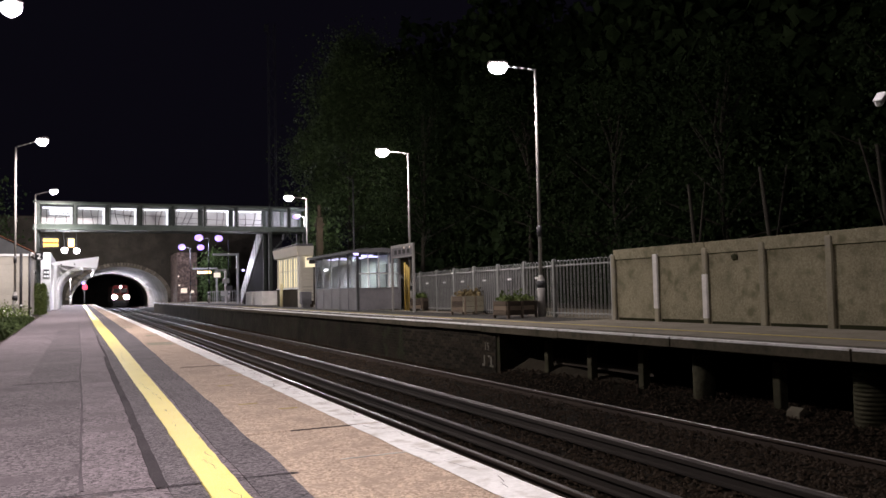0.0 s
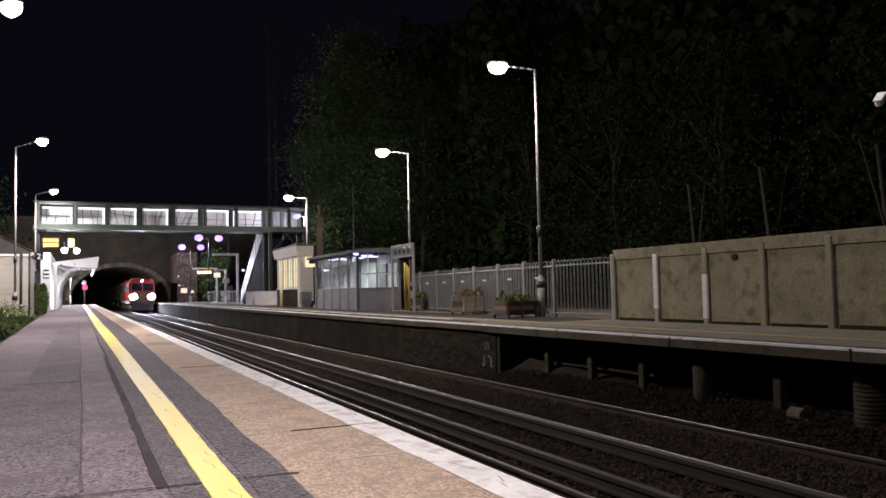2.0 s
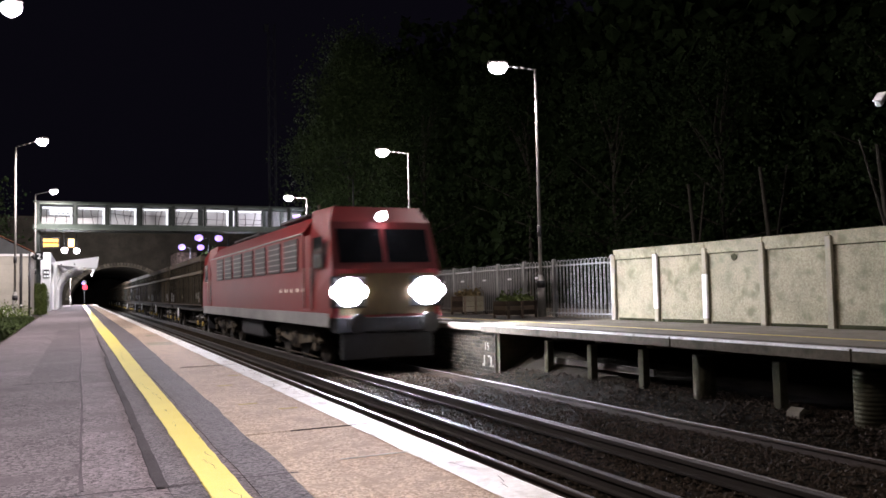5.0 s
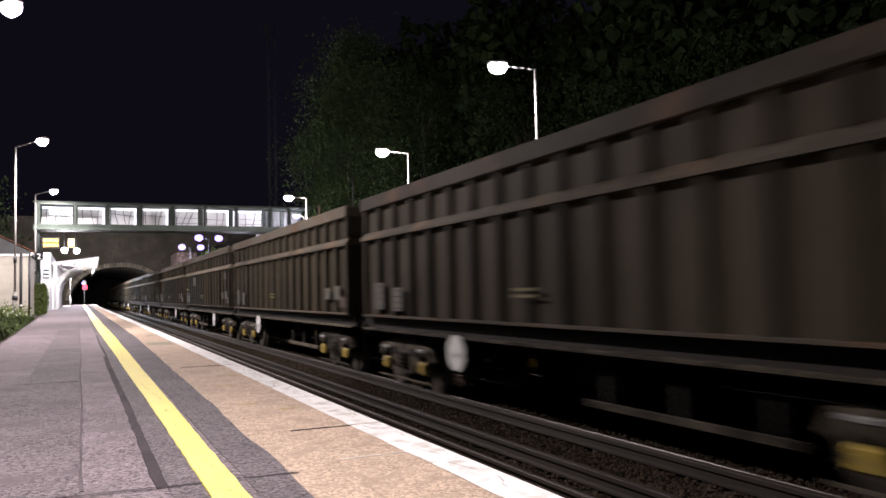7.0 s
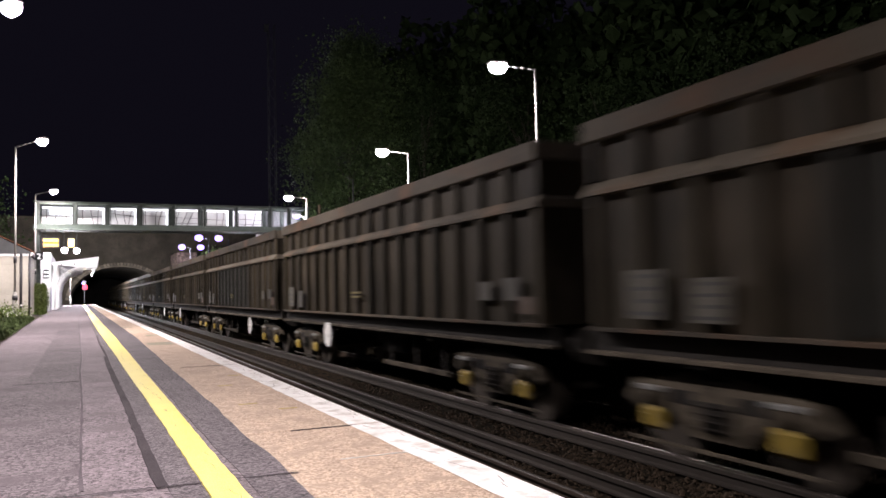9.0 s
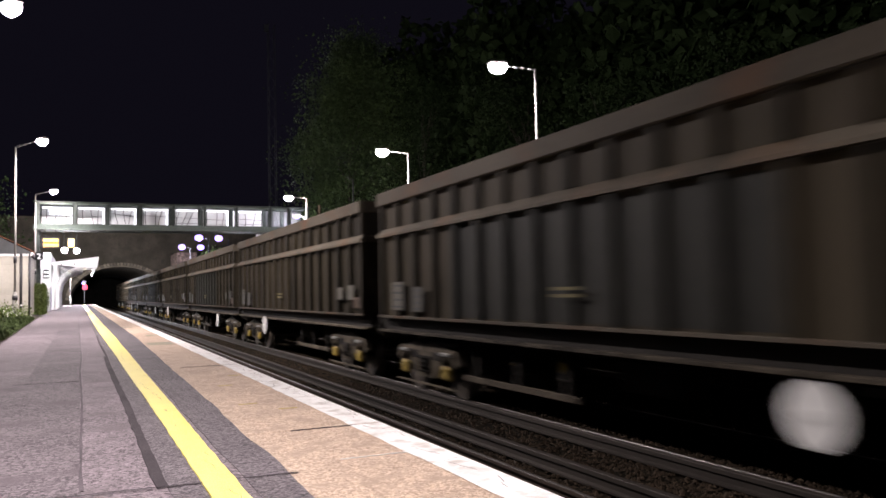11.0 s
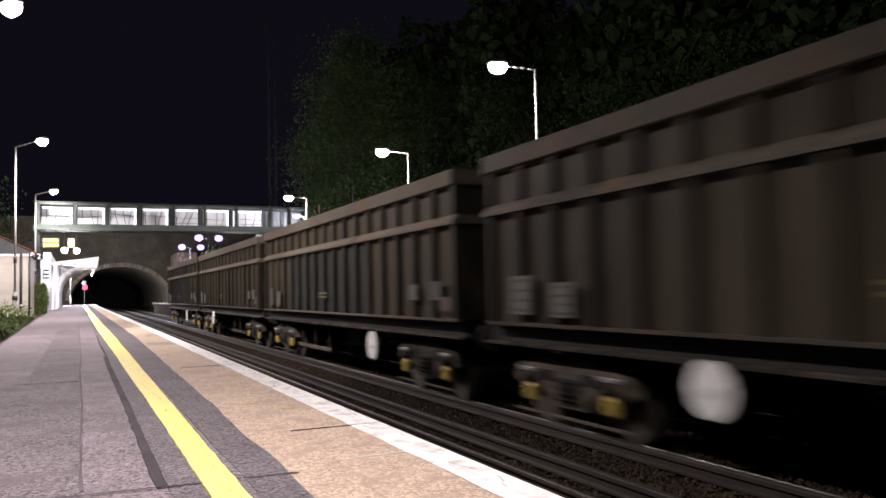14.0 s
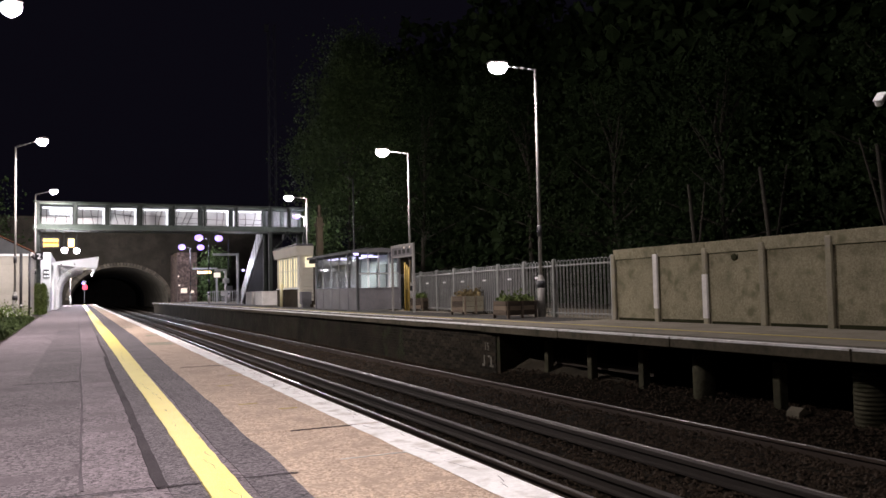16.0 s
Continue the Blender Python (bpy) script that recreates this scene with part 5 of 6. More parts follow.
        box(bm, x0_, x1_, 54.585, 54.598, z0_, z1_)
        part("lit_line", bm, m, t, "amber lit line")
    # canopy: valance, roof and curved brackets
    c = thing("platform_canopy", (0, 0, 0), "white timber platform canopy with curved iron brackets", "canopy", kind="structure")
    for y in (66.0, 70.0, 74.0, 78.0, 82.0, 86.0):
        bm = bmesh.new()
        box(bm, -1.72, -1.50, y - 0.1, y + 0.1, 0, 3.5, bevel=0.02)
        part("column", bm, WHITE_PAINT, c)
        bm = bmesh.new()
        pts = [(-1.5 + 2.0 * (1 - math.cos(a)), 1.5 + 1.75 * math.sin(a)) for a in np.linspace(0, 1.5, 12)]
        for (xa, za), (xb, zb) in zip(pts, pts[1:]):
            tube(bm, (xa, y, za), (xb, y, zb), 0.06, seg=6)
        for k in (3, 5, 7):
            tube(bm, (pts[k][0], y, pts[k][1]), (-1.5, y, min(3.3, pts[k][1] + 0.5)), 0.03, seg=5)
        part("bracket", bm, WHITE_PAINT, c, "curved white bracket")
    bm = bmesh.new()
    prism(bm, [(-2.1, 3.42), (1.2, 3.08), (1.28, 3.2), (1.40, 3.98), (-2.1, 3.46)], 65.85, 66.0)
    part("end_valance", bm, WHITE_PAINT, c, "white boarded end valance")
    bm = bmesh.new()
    prism(bm, [(-2.1, 3.44), (1.3, 3.86), (1.3, 3.96), (-2.1, 3.54)], 66.0, 92)
    part("canopy_roof", bm, WHITE_PAINT, c)
    bm = bmesh.new()
    prism(bm, [(1.2, 3.1), (1.26, 3.1), (1.38, 3.96), (1.32, 3.96)], 66.0, 92)
    part("valance", bm, WHITE_PAINT, c)
    for x in (-1.2, -0.3):
        bm = bmesh.new()
        tube(bm, (x, 65.84, 3.42 + 0.04 * x), (x, 65.80, 3.42 + 0.04 * x), 0.06, seg=10)
        part("boss", bm, GRIME, c)
    # Added lamp without a fixture, to brighten the canopy and the platform below.
    lamp_light((0.0, 70, 2.9), 260, (1, 0.95, 1.0), 0.4)
    for y in (62.0, 62.6):
        bm = bmesh.new()
        bmesh.ops.create_uvsphere(bm, u_segments=12, v_segments=8, radius=0.2)
        tagged(place(part("wall_light", bm, LANTERN), (-0.92 + (y - 62.0) * 1.3, y, 4.25)), "glowing round white lamp under the footbridge", "lamp", "wall lamps")
        bm = bmesh.new()
        tube(bm, (-0.92 + (y - 62.0) * 1.3, y, 4.4), (-0.92 + (y - 62.0) * 1.3, 57.1, 5.25), 0.022, seg=6)
        tagged(part("lamp_bracket", bm, BLACK_PANEL), "dark steel bracket from the footbridge", "bracket", "wall lamps")
    bulb((-0.9, 61.7, 3.85), 420, (1, 0.95, 1.0))
    # hedge bush at the corner
    t = thing("bush", (-1.95, 47.2, 0), "dense clipped green bush beside the building", "bush")
    bm = bmesh.new()
    for k in range(5):
        tube(bm, (0, 0, 0), (0.25 * math.cos(k * 1.3), 0.3 * math.sin(k * 1.3), 1.1), 0.03, 0.01, 6)
    part("stems", bm, BARK, t)

    def inside(r):
        z = r.uniform(0.05, 1.62)
        w = 0.34 + 0.18 * math.sin(min(1, z / 1.6) * 3.1)
        a, q = r.uniform(0, 6.28), r.uniform(0.55, 1.0)
        return Vector((math.cos(a) * w * q, math.sin(a) * w * 1.3 * q, z + r.gauss(0, 0.04)))
    vs, fs = leaves(3500, inside, 0.09, 72)
    leaf_part("foliage", vs, fs, HEDGE, t)

    def inside2(r):
        return Vector((r.gauss(0, 0.4), r.gauss(0, 0.9), abs(r.gauss(0, 0.22))))
    t = thing("flowering_shrub", (-2.75, 37.0, 0.1), "straggling pale flowering shrub by the lamp base", "shrub")
    vs, fs = leaves(1800, inside2, 0.08, 73)
    leaf_part("foliage", vs, fs, HEDGE, t)
    vs, fs = leaves(260, inside2, 0.07, 74)
    leaf_part("blossom", vs, fs, WHITE_PAINT, t, "pale blossom")


def make_road_bridge():
    """Brick arch over the tracks with a long barrel."""
    t = thing("arch_bridge", (0, 0, 0), "dark brick arched bridge over the railway tracks", "bridge", kind="structure")
    y0, y1, y2, cx, half, spring, rise = 112.0, 155.2, 170.0, 4.9, 5.95, 0.6, 4.25
    arc = [(cx + half * math.cos(a), spring + rise * math.sin(a)) for a in np.linspace(0, math.pi, 33)]
    bm = bmesh.new()
    top = 11.0
    lo, hi = [], []
    for (x, z) in arc:
        lo.append(bm.verts.new((x, y0, z)))
        hi.append(bm.verts.new((x, y0, top)))
    for i in range(32):
        bm.faces.new((lo[i], hi[i], hi[i + 1], lo[i + 1]))
    for x0_, x1_, a in ((cx + half, 26.0, 0), (-24.0, cx - half, 32)):
        q = [bm.verts.new(p) for p in ((x0_, y0, -1.3), (x1_, y0, -1.3), (x1_, y0, top), (x0_, y0, top))]
        bm.faces.new(q)
    part("face_wall", bm, BRIDGE_BRICK, t)
    bm = bmesh.new()
    full = [(cx + half, -1.3)] + arc + [(cx - half, -1.3)]
    a = [bm.verts.new((x, y0, z)) for x, z in full]
    b = [bm.verts.new((x, y1, z)) for x, z in full]
    for i in range(len(full) - 1):
        bm.faces.new((a[i], a[i + 1], b[i + 1], b[i]))
    part("barrel", bm, BARREL, t, "arch barrel brightened for lamplight")
    # narrower black bore and end sheet, standing for the night beyond the barrel
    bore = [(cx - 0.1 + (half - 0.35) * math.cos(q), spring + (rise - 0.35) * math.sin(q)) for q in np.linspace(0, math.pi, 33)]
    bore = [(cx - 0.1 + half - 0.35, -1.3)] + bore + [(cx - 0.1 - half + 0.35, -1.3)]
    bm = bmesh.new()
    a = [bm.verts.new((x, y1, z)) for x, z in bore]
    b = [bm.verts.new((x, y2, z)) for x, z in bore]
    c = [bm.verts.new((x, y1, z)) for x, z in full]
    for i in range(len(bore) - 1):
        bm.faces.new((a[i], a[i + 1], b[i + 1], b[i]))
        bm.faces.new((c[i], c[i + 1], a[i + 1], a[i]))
    part("bore", bm, BLACK_PANEL, t, "black inner bore for the darkness beyond")
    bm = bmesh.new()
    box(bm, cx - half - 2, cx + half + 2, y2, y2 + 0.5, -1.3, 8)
    part("dark_end", bm, UNDER, t, "added dark sheet closing the bore")
    me = None
    for i in range(48):
        a = math.pi * (i + 0.5) / 48
        x, z = cx + (half + 0.25) * math.cos(a), spring + (rise + 0.25) * math.sin(a)
        ang = math.atan2((rise) * math.sin(a), (half) * math.cos(a))
        if me is None:
            bm = bmesh.new()
            box(bm, -0.26, 0.26, -0.10, 0.05, -0.16, 0.16, bevel=0.012)
            o = part("arch_stone", bm, ARCH_RING, t, "ring of arch bricks")
            me = o.data
        else:
            o = new("arch_stone", me)
            o.parent = t
        o.matrix_local = Matrix.Translation((x, y0, z)) @ Matrix.Rotation(-ang, 4, "Y")
    bm = bmesh.new()
    box(bm, -24, 26, y0 - 0.2, y0 + 1.0, top, top + 0.3)
    part("parapet_coping", bm, BRIDGE_BRICK, t)
    # red brick abutment with small lit signs
    bm = bmesh.new()
    box(bm, 11.2, 13.6, 104.0, 111.9, -0.2, 6.3)
    w = tagged(part("abutment_wall", bm, BRICK_RED), "red-brown brick abutment beside the arch", "wall", kind="structure")
    for x, z, s, m in ((11.45, 2.15, 0.22, SMALL_GLOW), (12.0, 1.5, 0.75, SMALL_GLOW), (13.0, 1.35, 0.4, SMALL_GLOW), (11.35, 3.3, 0.2, SMALL_GLOW)):
        bm = bmesh.new()
        box(bm, x - s / 2, x + s / 2, 103.9, 103.98, z - s * 0.4, z + s * 0.4, bevel=0.01)
        part("lit_sign", bm, m, w, "small lit sign")
    # signal
    s = thing("signal", (0.62, 105.0, 0), "railway colour-light signal showing red", "signal")
    bm = bmesh.new()
    tube(bm, (0, 0, 0), (0, 0, 2.9), 0.06, seg=8)
    part("post", bm, DARK_STEEL, s)
    bm = bmesh.new()
    box(bm, -0.22, 0.22, -0.08, 0.1, 1.75, 3.0, bevel=0.03)
    part("signal_head", bm, BAND, s)
    # Red lens drawn oversize to stand for the glow round it.
    bm = bmesh.new()
    tube(bm, (0.06, -0.12, 2.12), (0.06, -0.09, 2.12), 0.29, seg=16)
    part("red_lens", bm, RED_LIGHT, s, "glowing red lens")
    bm = bmesh.new()
    tube(bm, (-0.15, -0.12, 2.62), (-0.15, -0.09, 2.62), 0.19, seg=12)
    part("white_lamp", bm, LANTERN_FAR, s, "glowing white lamp")


def make_far_platform_things():
    # signs and frames near the stair foot
    def frame_sign(at, w, h, lit, label):
        t = thing("platform_sign", at, label, "sign", "platform signs")
        bm = bmesh.new()
        box(bm, -0.09, 0.09, -0.09, 0.09, 0, h, bevel=0.01)
        box(bm, -w, 0.09, -0.07, 0.07, h - 0.18, h, bevel=0.01)
        part("frame", bm, WHITE_PAINT if not lit else GALV, t)
        if lit:
            bm = bmesh.new()
            box(bm, -w * 0.85, -0.5, -0.12, 0.12, h - 0.75, h - 0.25, bevel=0.02)
            c = part("case", bm, BAND, t)
            bm = bmesh.new()
            box(bm, -w * 0.8, -0.6, -0.135, -0.122, h - 0.62, h - 0.38)
            part("lit_line", bm, LED_PALE, c, "amber lit display")
        return t
    frame_sign((12.55, 70.0, OPP), 2.1, 4.35, False, "white steel gantry frame on the platform")
    frame_sign((13.4, 87.0, OPP), 2.5, 3.7, True, "hanging departure display with amber lit lines")
    t = frame_sign((12.6, 76.5, OPP), 1.0, 3.2, False, "white platform sign frame with small notices")
    for i, (x, z, m) in enumerate(((-0.8, 2.65, SMALL_GLOW), (0.0, 2.1, WHITE_PAINT), (0.3, 1.4, GREY_PANEL), (-0.2, 0.9, WHITE_PAINT))):
        bm = bmesh.new()
        box(bm, x - 0.3, x + 0.3, -0.16, -0.1, z - 0.22, z + 0.22, bevel=0.01)
        part("notice", bm, m, t, "small notice panel")
    for i, (x, y) in enumerate(((13.6, 78), (13.9, 82.5), (14.2, 90), (14.4, 96))):
        g = thing("guard_rail", (x, y, OPP), "grey tubular guard rail on the platform", "railing", "guard rails")
        for k in range(6):
            mesh_box("upright", (-0.03 + 0.25 * (k - 2.5), 0.03 + 0.25 * (k - 2.5), -0.03, 0.03, 0, 1.25), GALV, g)
        for z in (0.3, 1.1):
            mesh_box("rail", (-0.75, 0.75, -0.045, -0.031, z, z + 0.06), GALV, g)


# ---- trees and distance ----
def tree(at, height, radius, count, material, seed, label, lean=0.0, low=0.15, size=0.24):
    t = thing("tree", at, label, "tree", "trees behind the station")
    rng = random.Random(seed)
    bm = bmesh.new()
    prev, r = Vector((0, 0, 0)), 0.19
    for k in range(1, 7):
        cur = Vector((lean * k + rng.uniform(-0.2, 0.2), rng.uniform(-0.2, 0.2), height * 0.8 * k / 6))
        tube(bm, prev, cur, r, r * 0.8, 8, caps=False)
        prev, r = cur, r * 0.8
    clumps = []
    for k in range(26):
        z = height * (low + (0.97 - low) * rng.random())
        f = (z / height - low) / (1 - low)
        w = radius * (0.55 + 0.75 * math.sin(math.pi * min(1, 0.25 + 0.72 * f))) * (1.0 - 0.45 * f)
        a, q = rng.uniform(0, 6.28), rng.uniform(0.25, 1.0)
        c = Vector((math.cos(a) * w * q, math.sin(a) * w * q, z))
        clumps.append((c, rng.uniform(0.35, 0.75) * radius * 0.5))
        tube(bm, (lean * 3 * f, 0, max(0.5, z * 0.72)), c, 0.06, 0.015, 5, caps=False)
    part("trunk", bm, BARK, t)

    def spot(r_):
        c, s = r_.choice(clumps)
        return c + Vector((r_.gauss(0, s), r_.gauss(0, s), r_.gauss(0, s * 0.8)))
    vs, fs = leaves(count, spot, size, seed + 1)
    leaf_part("crown", vs, fs, material, t, "uneven leafy crown")
    return t


def make_trees():
    tree((20.6, 63.5, -0.1), 23.0, 4.6, 60000, LEAF, 80, "tall slim green tree lit by platform lamps", 0.05, 0.12, 0.20)
    tree((22.5, 52.0, -0.1), 17.0, 4.5, 9000, LEAF_UNLIT, 82, "tall broadleaf tree behind the station, leaves toned unlit", 0.0, 0.12, 0.17)
    tree((26.0, 43.0, -0.1), 16.0, 5.0, 9000, LEAF_UNLIT, 84, "tall broadleaf tree behind the station, leaves toned unlit", 0.0, 0.1, 0.17)
    tree((25.0, 33.0, -0.1), 12.0, 4.0, 9000, LEAF_UNLIT, 86, "broadleaf tree behind the fence, leaves toned unlit", 0.0, 0.1, 0.15)
    tree((24.0, 24.5, -0.1), 11.0, 3.8, 9000, LEAF_UNLIT, 88, "broadleaf tree behind the fence, leaves toned unlit", 0.0, 0.08, 0.14)
    tree((24.5, 16.0, -0.1), 10.5, 3.6, 9000, LEAF_UNLIT, 90, "broadleaf tree behind the concrete wall, leaves toned unlit", 0.0, 0.08, 0.14)
    tree((25.0, 8.5, -0.1), 10.5, 3.4, 8000, LEAF_UNLIT, 92, "broadleaf tree behind the concrete wall, leaves toned unlit", 0.0, 0.08, 0.14)
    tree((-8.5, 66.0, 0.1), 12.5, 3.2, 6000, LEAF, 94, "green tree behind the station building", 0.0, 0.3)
    tree((-9.5, 74.0, 0.1), 9.0, 3.0, 2500, LEAF_UNLIT, 96, "tree beyond the footbridge, leaves toned unlit", 0.0, 0.15)
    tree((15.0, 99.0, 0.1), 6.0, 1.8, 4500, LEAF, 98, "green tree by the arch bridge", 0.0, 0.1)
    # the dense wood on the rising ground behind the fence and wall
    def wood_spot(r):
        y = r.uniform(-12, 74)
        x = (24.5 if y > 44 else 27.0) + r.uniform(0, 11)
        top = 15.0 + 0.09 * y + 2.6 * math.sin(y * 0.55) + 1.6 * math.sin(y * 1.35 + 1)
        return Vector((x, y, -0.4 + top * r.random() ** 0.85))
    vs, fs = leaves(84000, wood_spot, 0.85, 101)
    tagged(leaf_part("dense_wood", vs, fs, LEAF_UNLIT, None), "dense wood behind the station, leaves toned unlit", "wood", kind="stuff")
    # bare saplings behind the wall
    rng = random.Random(99)
    for i in range(3):
        bm = bmesh.new()
        tube(bm, (0, 0, 0), (rng.uniform(-0.5, 0.5), 0.3, 4.5), 0.09, 0.05, 7)
        tube(bm, (0, 0.1, 1.8), (rng.uniform(-1.5, 1.5), 0.2, 4.6), 0.05, 0.02, 6)
        tagged(place(part("sapling_trunk", bm, BARK), (18.6 + rng.uniform(0, 2.0), 13.5 + 3.9 * i, -0.1)), "thin bare tree trunk behind the wall", "tree trunk", "bare trunks")
    # lattice mast
    m = thing("lattice_mast", (26.9, 120, 0), "tall thin dark lattice radio mast", "mast")
    bm = bmesh.new()
    for sx in (-0.5, 0.5):
        for sy in (-0.5, 0.5):
            tube(bm, (sx, sy, 0), (sx, sy, 42.5), 0.07, 0.05, 5)
    part("legs", bm, DARK_STEEL, m)
    bm = bmesh.new()
    for k in range(28):
        z = k * 1.5
        s = 1 if k % 2 else -1
        tube(bm, (-0.5 * s, -0.5, z), (0.5 * s, -0.5, z + 1.5), 0.035, seg=4)
        tube(bm, (-0.5, -0.5 * s, z), (-0.5, 0.5 * s, z + 1.5), 0.035, seg=4)
    part("bracing", bm, DARK_STEEL, m)
    bm = bmesh.new()
    box(bm, -1.1, -0.5, -0.3, 0.3, 41.2, 42.3, bevel=0.05)
    part("aerial", bm, DARK_STEEL, m)


# ---- train ----
PITCH = 14.6
SPEED = 25.79
BOGIE_IN = 2.18      # bogie centre from the coupling face


def wheel_mesh():
    bm = bmesh.new()
    for s in (-1, 1):
        tube(bm, (s * 0.69, 0, 0), (s * 0.80, 0, 0), 0.42, seg=20)
        tube(bm, (s * 0.66, 0, 0), (s * 0.69, 0, 0), 0.45, seg=20)
    tube(bm, (-0.95, 0, 0), (0.95, 0, 0), 0.075, seg=8)
    return bm


def bogie(parent, yc, wheelbase, axles=2, cover=True):
    """Side frames, wheelsets, springs and axlebox covers."""
    h = wheelbase / 2
    ends = [yc - h, yc + h] if axles == 2 else [yc - h, yc, yc + h]
    bm = bmesh.new()
    for s in (-1, 1):
        x0, x1 = sorted((s * 0.93, s * 1.05))
        # cast frame, arched between the axleboxes
        outline = [(-h - 0.42, 0.58), (-h - 0.30, 0.78), (-h + 0.30, 0.87), (-0.35, 0.91), (0.35, 0.91), (h - 0.30, 0.87), (h + 0.30, 0.78), (h + 0.42, 0.58), (h + 0.20, 0.50), (h - 0.25, 0.54), (0.42, 0.42), (0.34, 0.30), (-0.34, 0.30), (-0.42, 0.42), (-h + 0.25, 0.54), (-h - 0.20, 0.50)]
        lo = [bm.verts.new((x0, yc + y, z)) for y, z in outline]
        hi = [bm.verts.new((x1, yc + y, z)) for y, z in outline]
        k = len(outline)
        for i in range(k):
            bm.faces.new((lo[i], lo[(i + 1) % k], hi[(i + 1) % k], hi[i]))
        bm.faces.new(lo[::-1])
        bm.faces.new(hi)
    box(bm, -0.93, 0.93, yc - 0.22, yc + 0.22, 0.45, 0.78)
    fr = part("bogie_frame", bm, BOGIE, parent, "dusty cast bogie frame")
    for y in ends:
        w = part("wheelset", wheel_mesh(), WHEEL, fr, "dark steel wheels on their axle")
        w.location = (0, y, 0.42)
        for s in (-1, 1):
            bm = bmesh.new()
            box(bm, s * 1.06 - 0.05, s * 1.06 + 0.05, y - 0.13, y + 0.13, 0.30, 0.54, bevel=0.04)
            part("axlebox", bm, AXLE_YELLOW if cover else BOGIE, fr, "yellow axlebox cover" if cover else "dusty axlebox")
            for q in (-0.11, 0.11):
                bm = bmesh.new()
                tube(bm, (s * 1.06, y + q, 0.56), (s * 1.06, y + q, 0.72), 0.065, seg=8)
                part("spring", bm, BOGIE, fr)
            bm = bmesh.new()
            box(bm, s * 1.075 - 0.05, s * 1.075 + 0.05, y - 0.17, y + 0.17, 0.70, 0.75, bevel=0.008)
            part("spring_cap", bm, GALV if cover else BOGIE, fr, "pale steel spring cap" if cover else "")
    for s in (-1, 1):
        for k in (-1, 1):
            # Black plates stand for the darkness of openings in the frame.
            bm = bmesh.new()
            yy = yc + k * (h * 0.5 + 0.02)
            box(bm, s * 1.053 - 0.004, s * 1.053 + 0.004, yy - 0.14, yy + 0.14, 0.60, 0.74, bevel=0.003)
            part("frame_window", bm, BLACK_PANEL, fr, "black plate standing for a frame opening")
        for k in (-1, 0, 1):
            bm = bmesh.new()
            tube(bm, (s * 1.065, yc + k * 0.15, 0.38), (s * 1.065, yc + k * 0.15, 0.66), 0.055, seg=8)
            for q in range(4):
                tube(bm, (s * 1.065, yc + k * 0.15, 0.40 + q * 0.07), (s * 1.065, yc + k * 0.15, 0.425 + q * 0.07), 0.066, seg=8)
            part("coil_spring", bm, UNDER, fr, "dark coil spring")
        bm = bmesh.new()
        box(bm, s * 1.07 - 0.02, s * 1.07 + 0.02, yc - h - 0.35, yc + h + 0.35, 0.17, 0.20)
        part("brake_beam", bm, BOGIE, fr)
    return fr


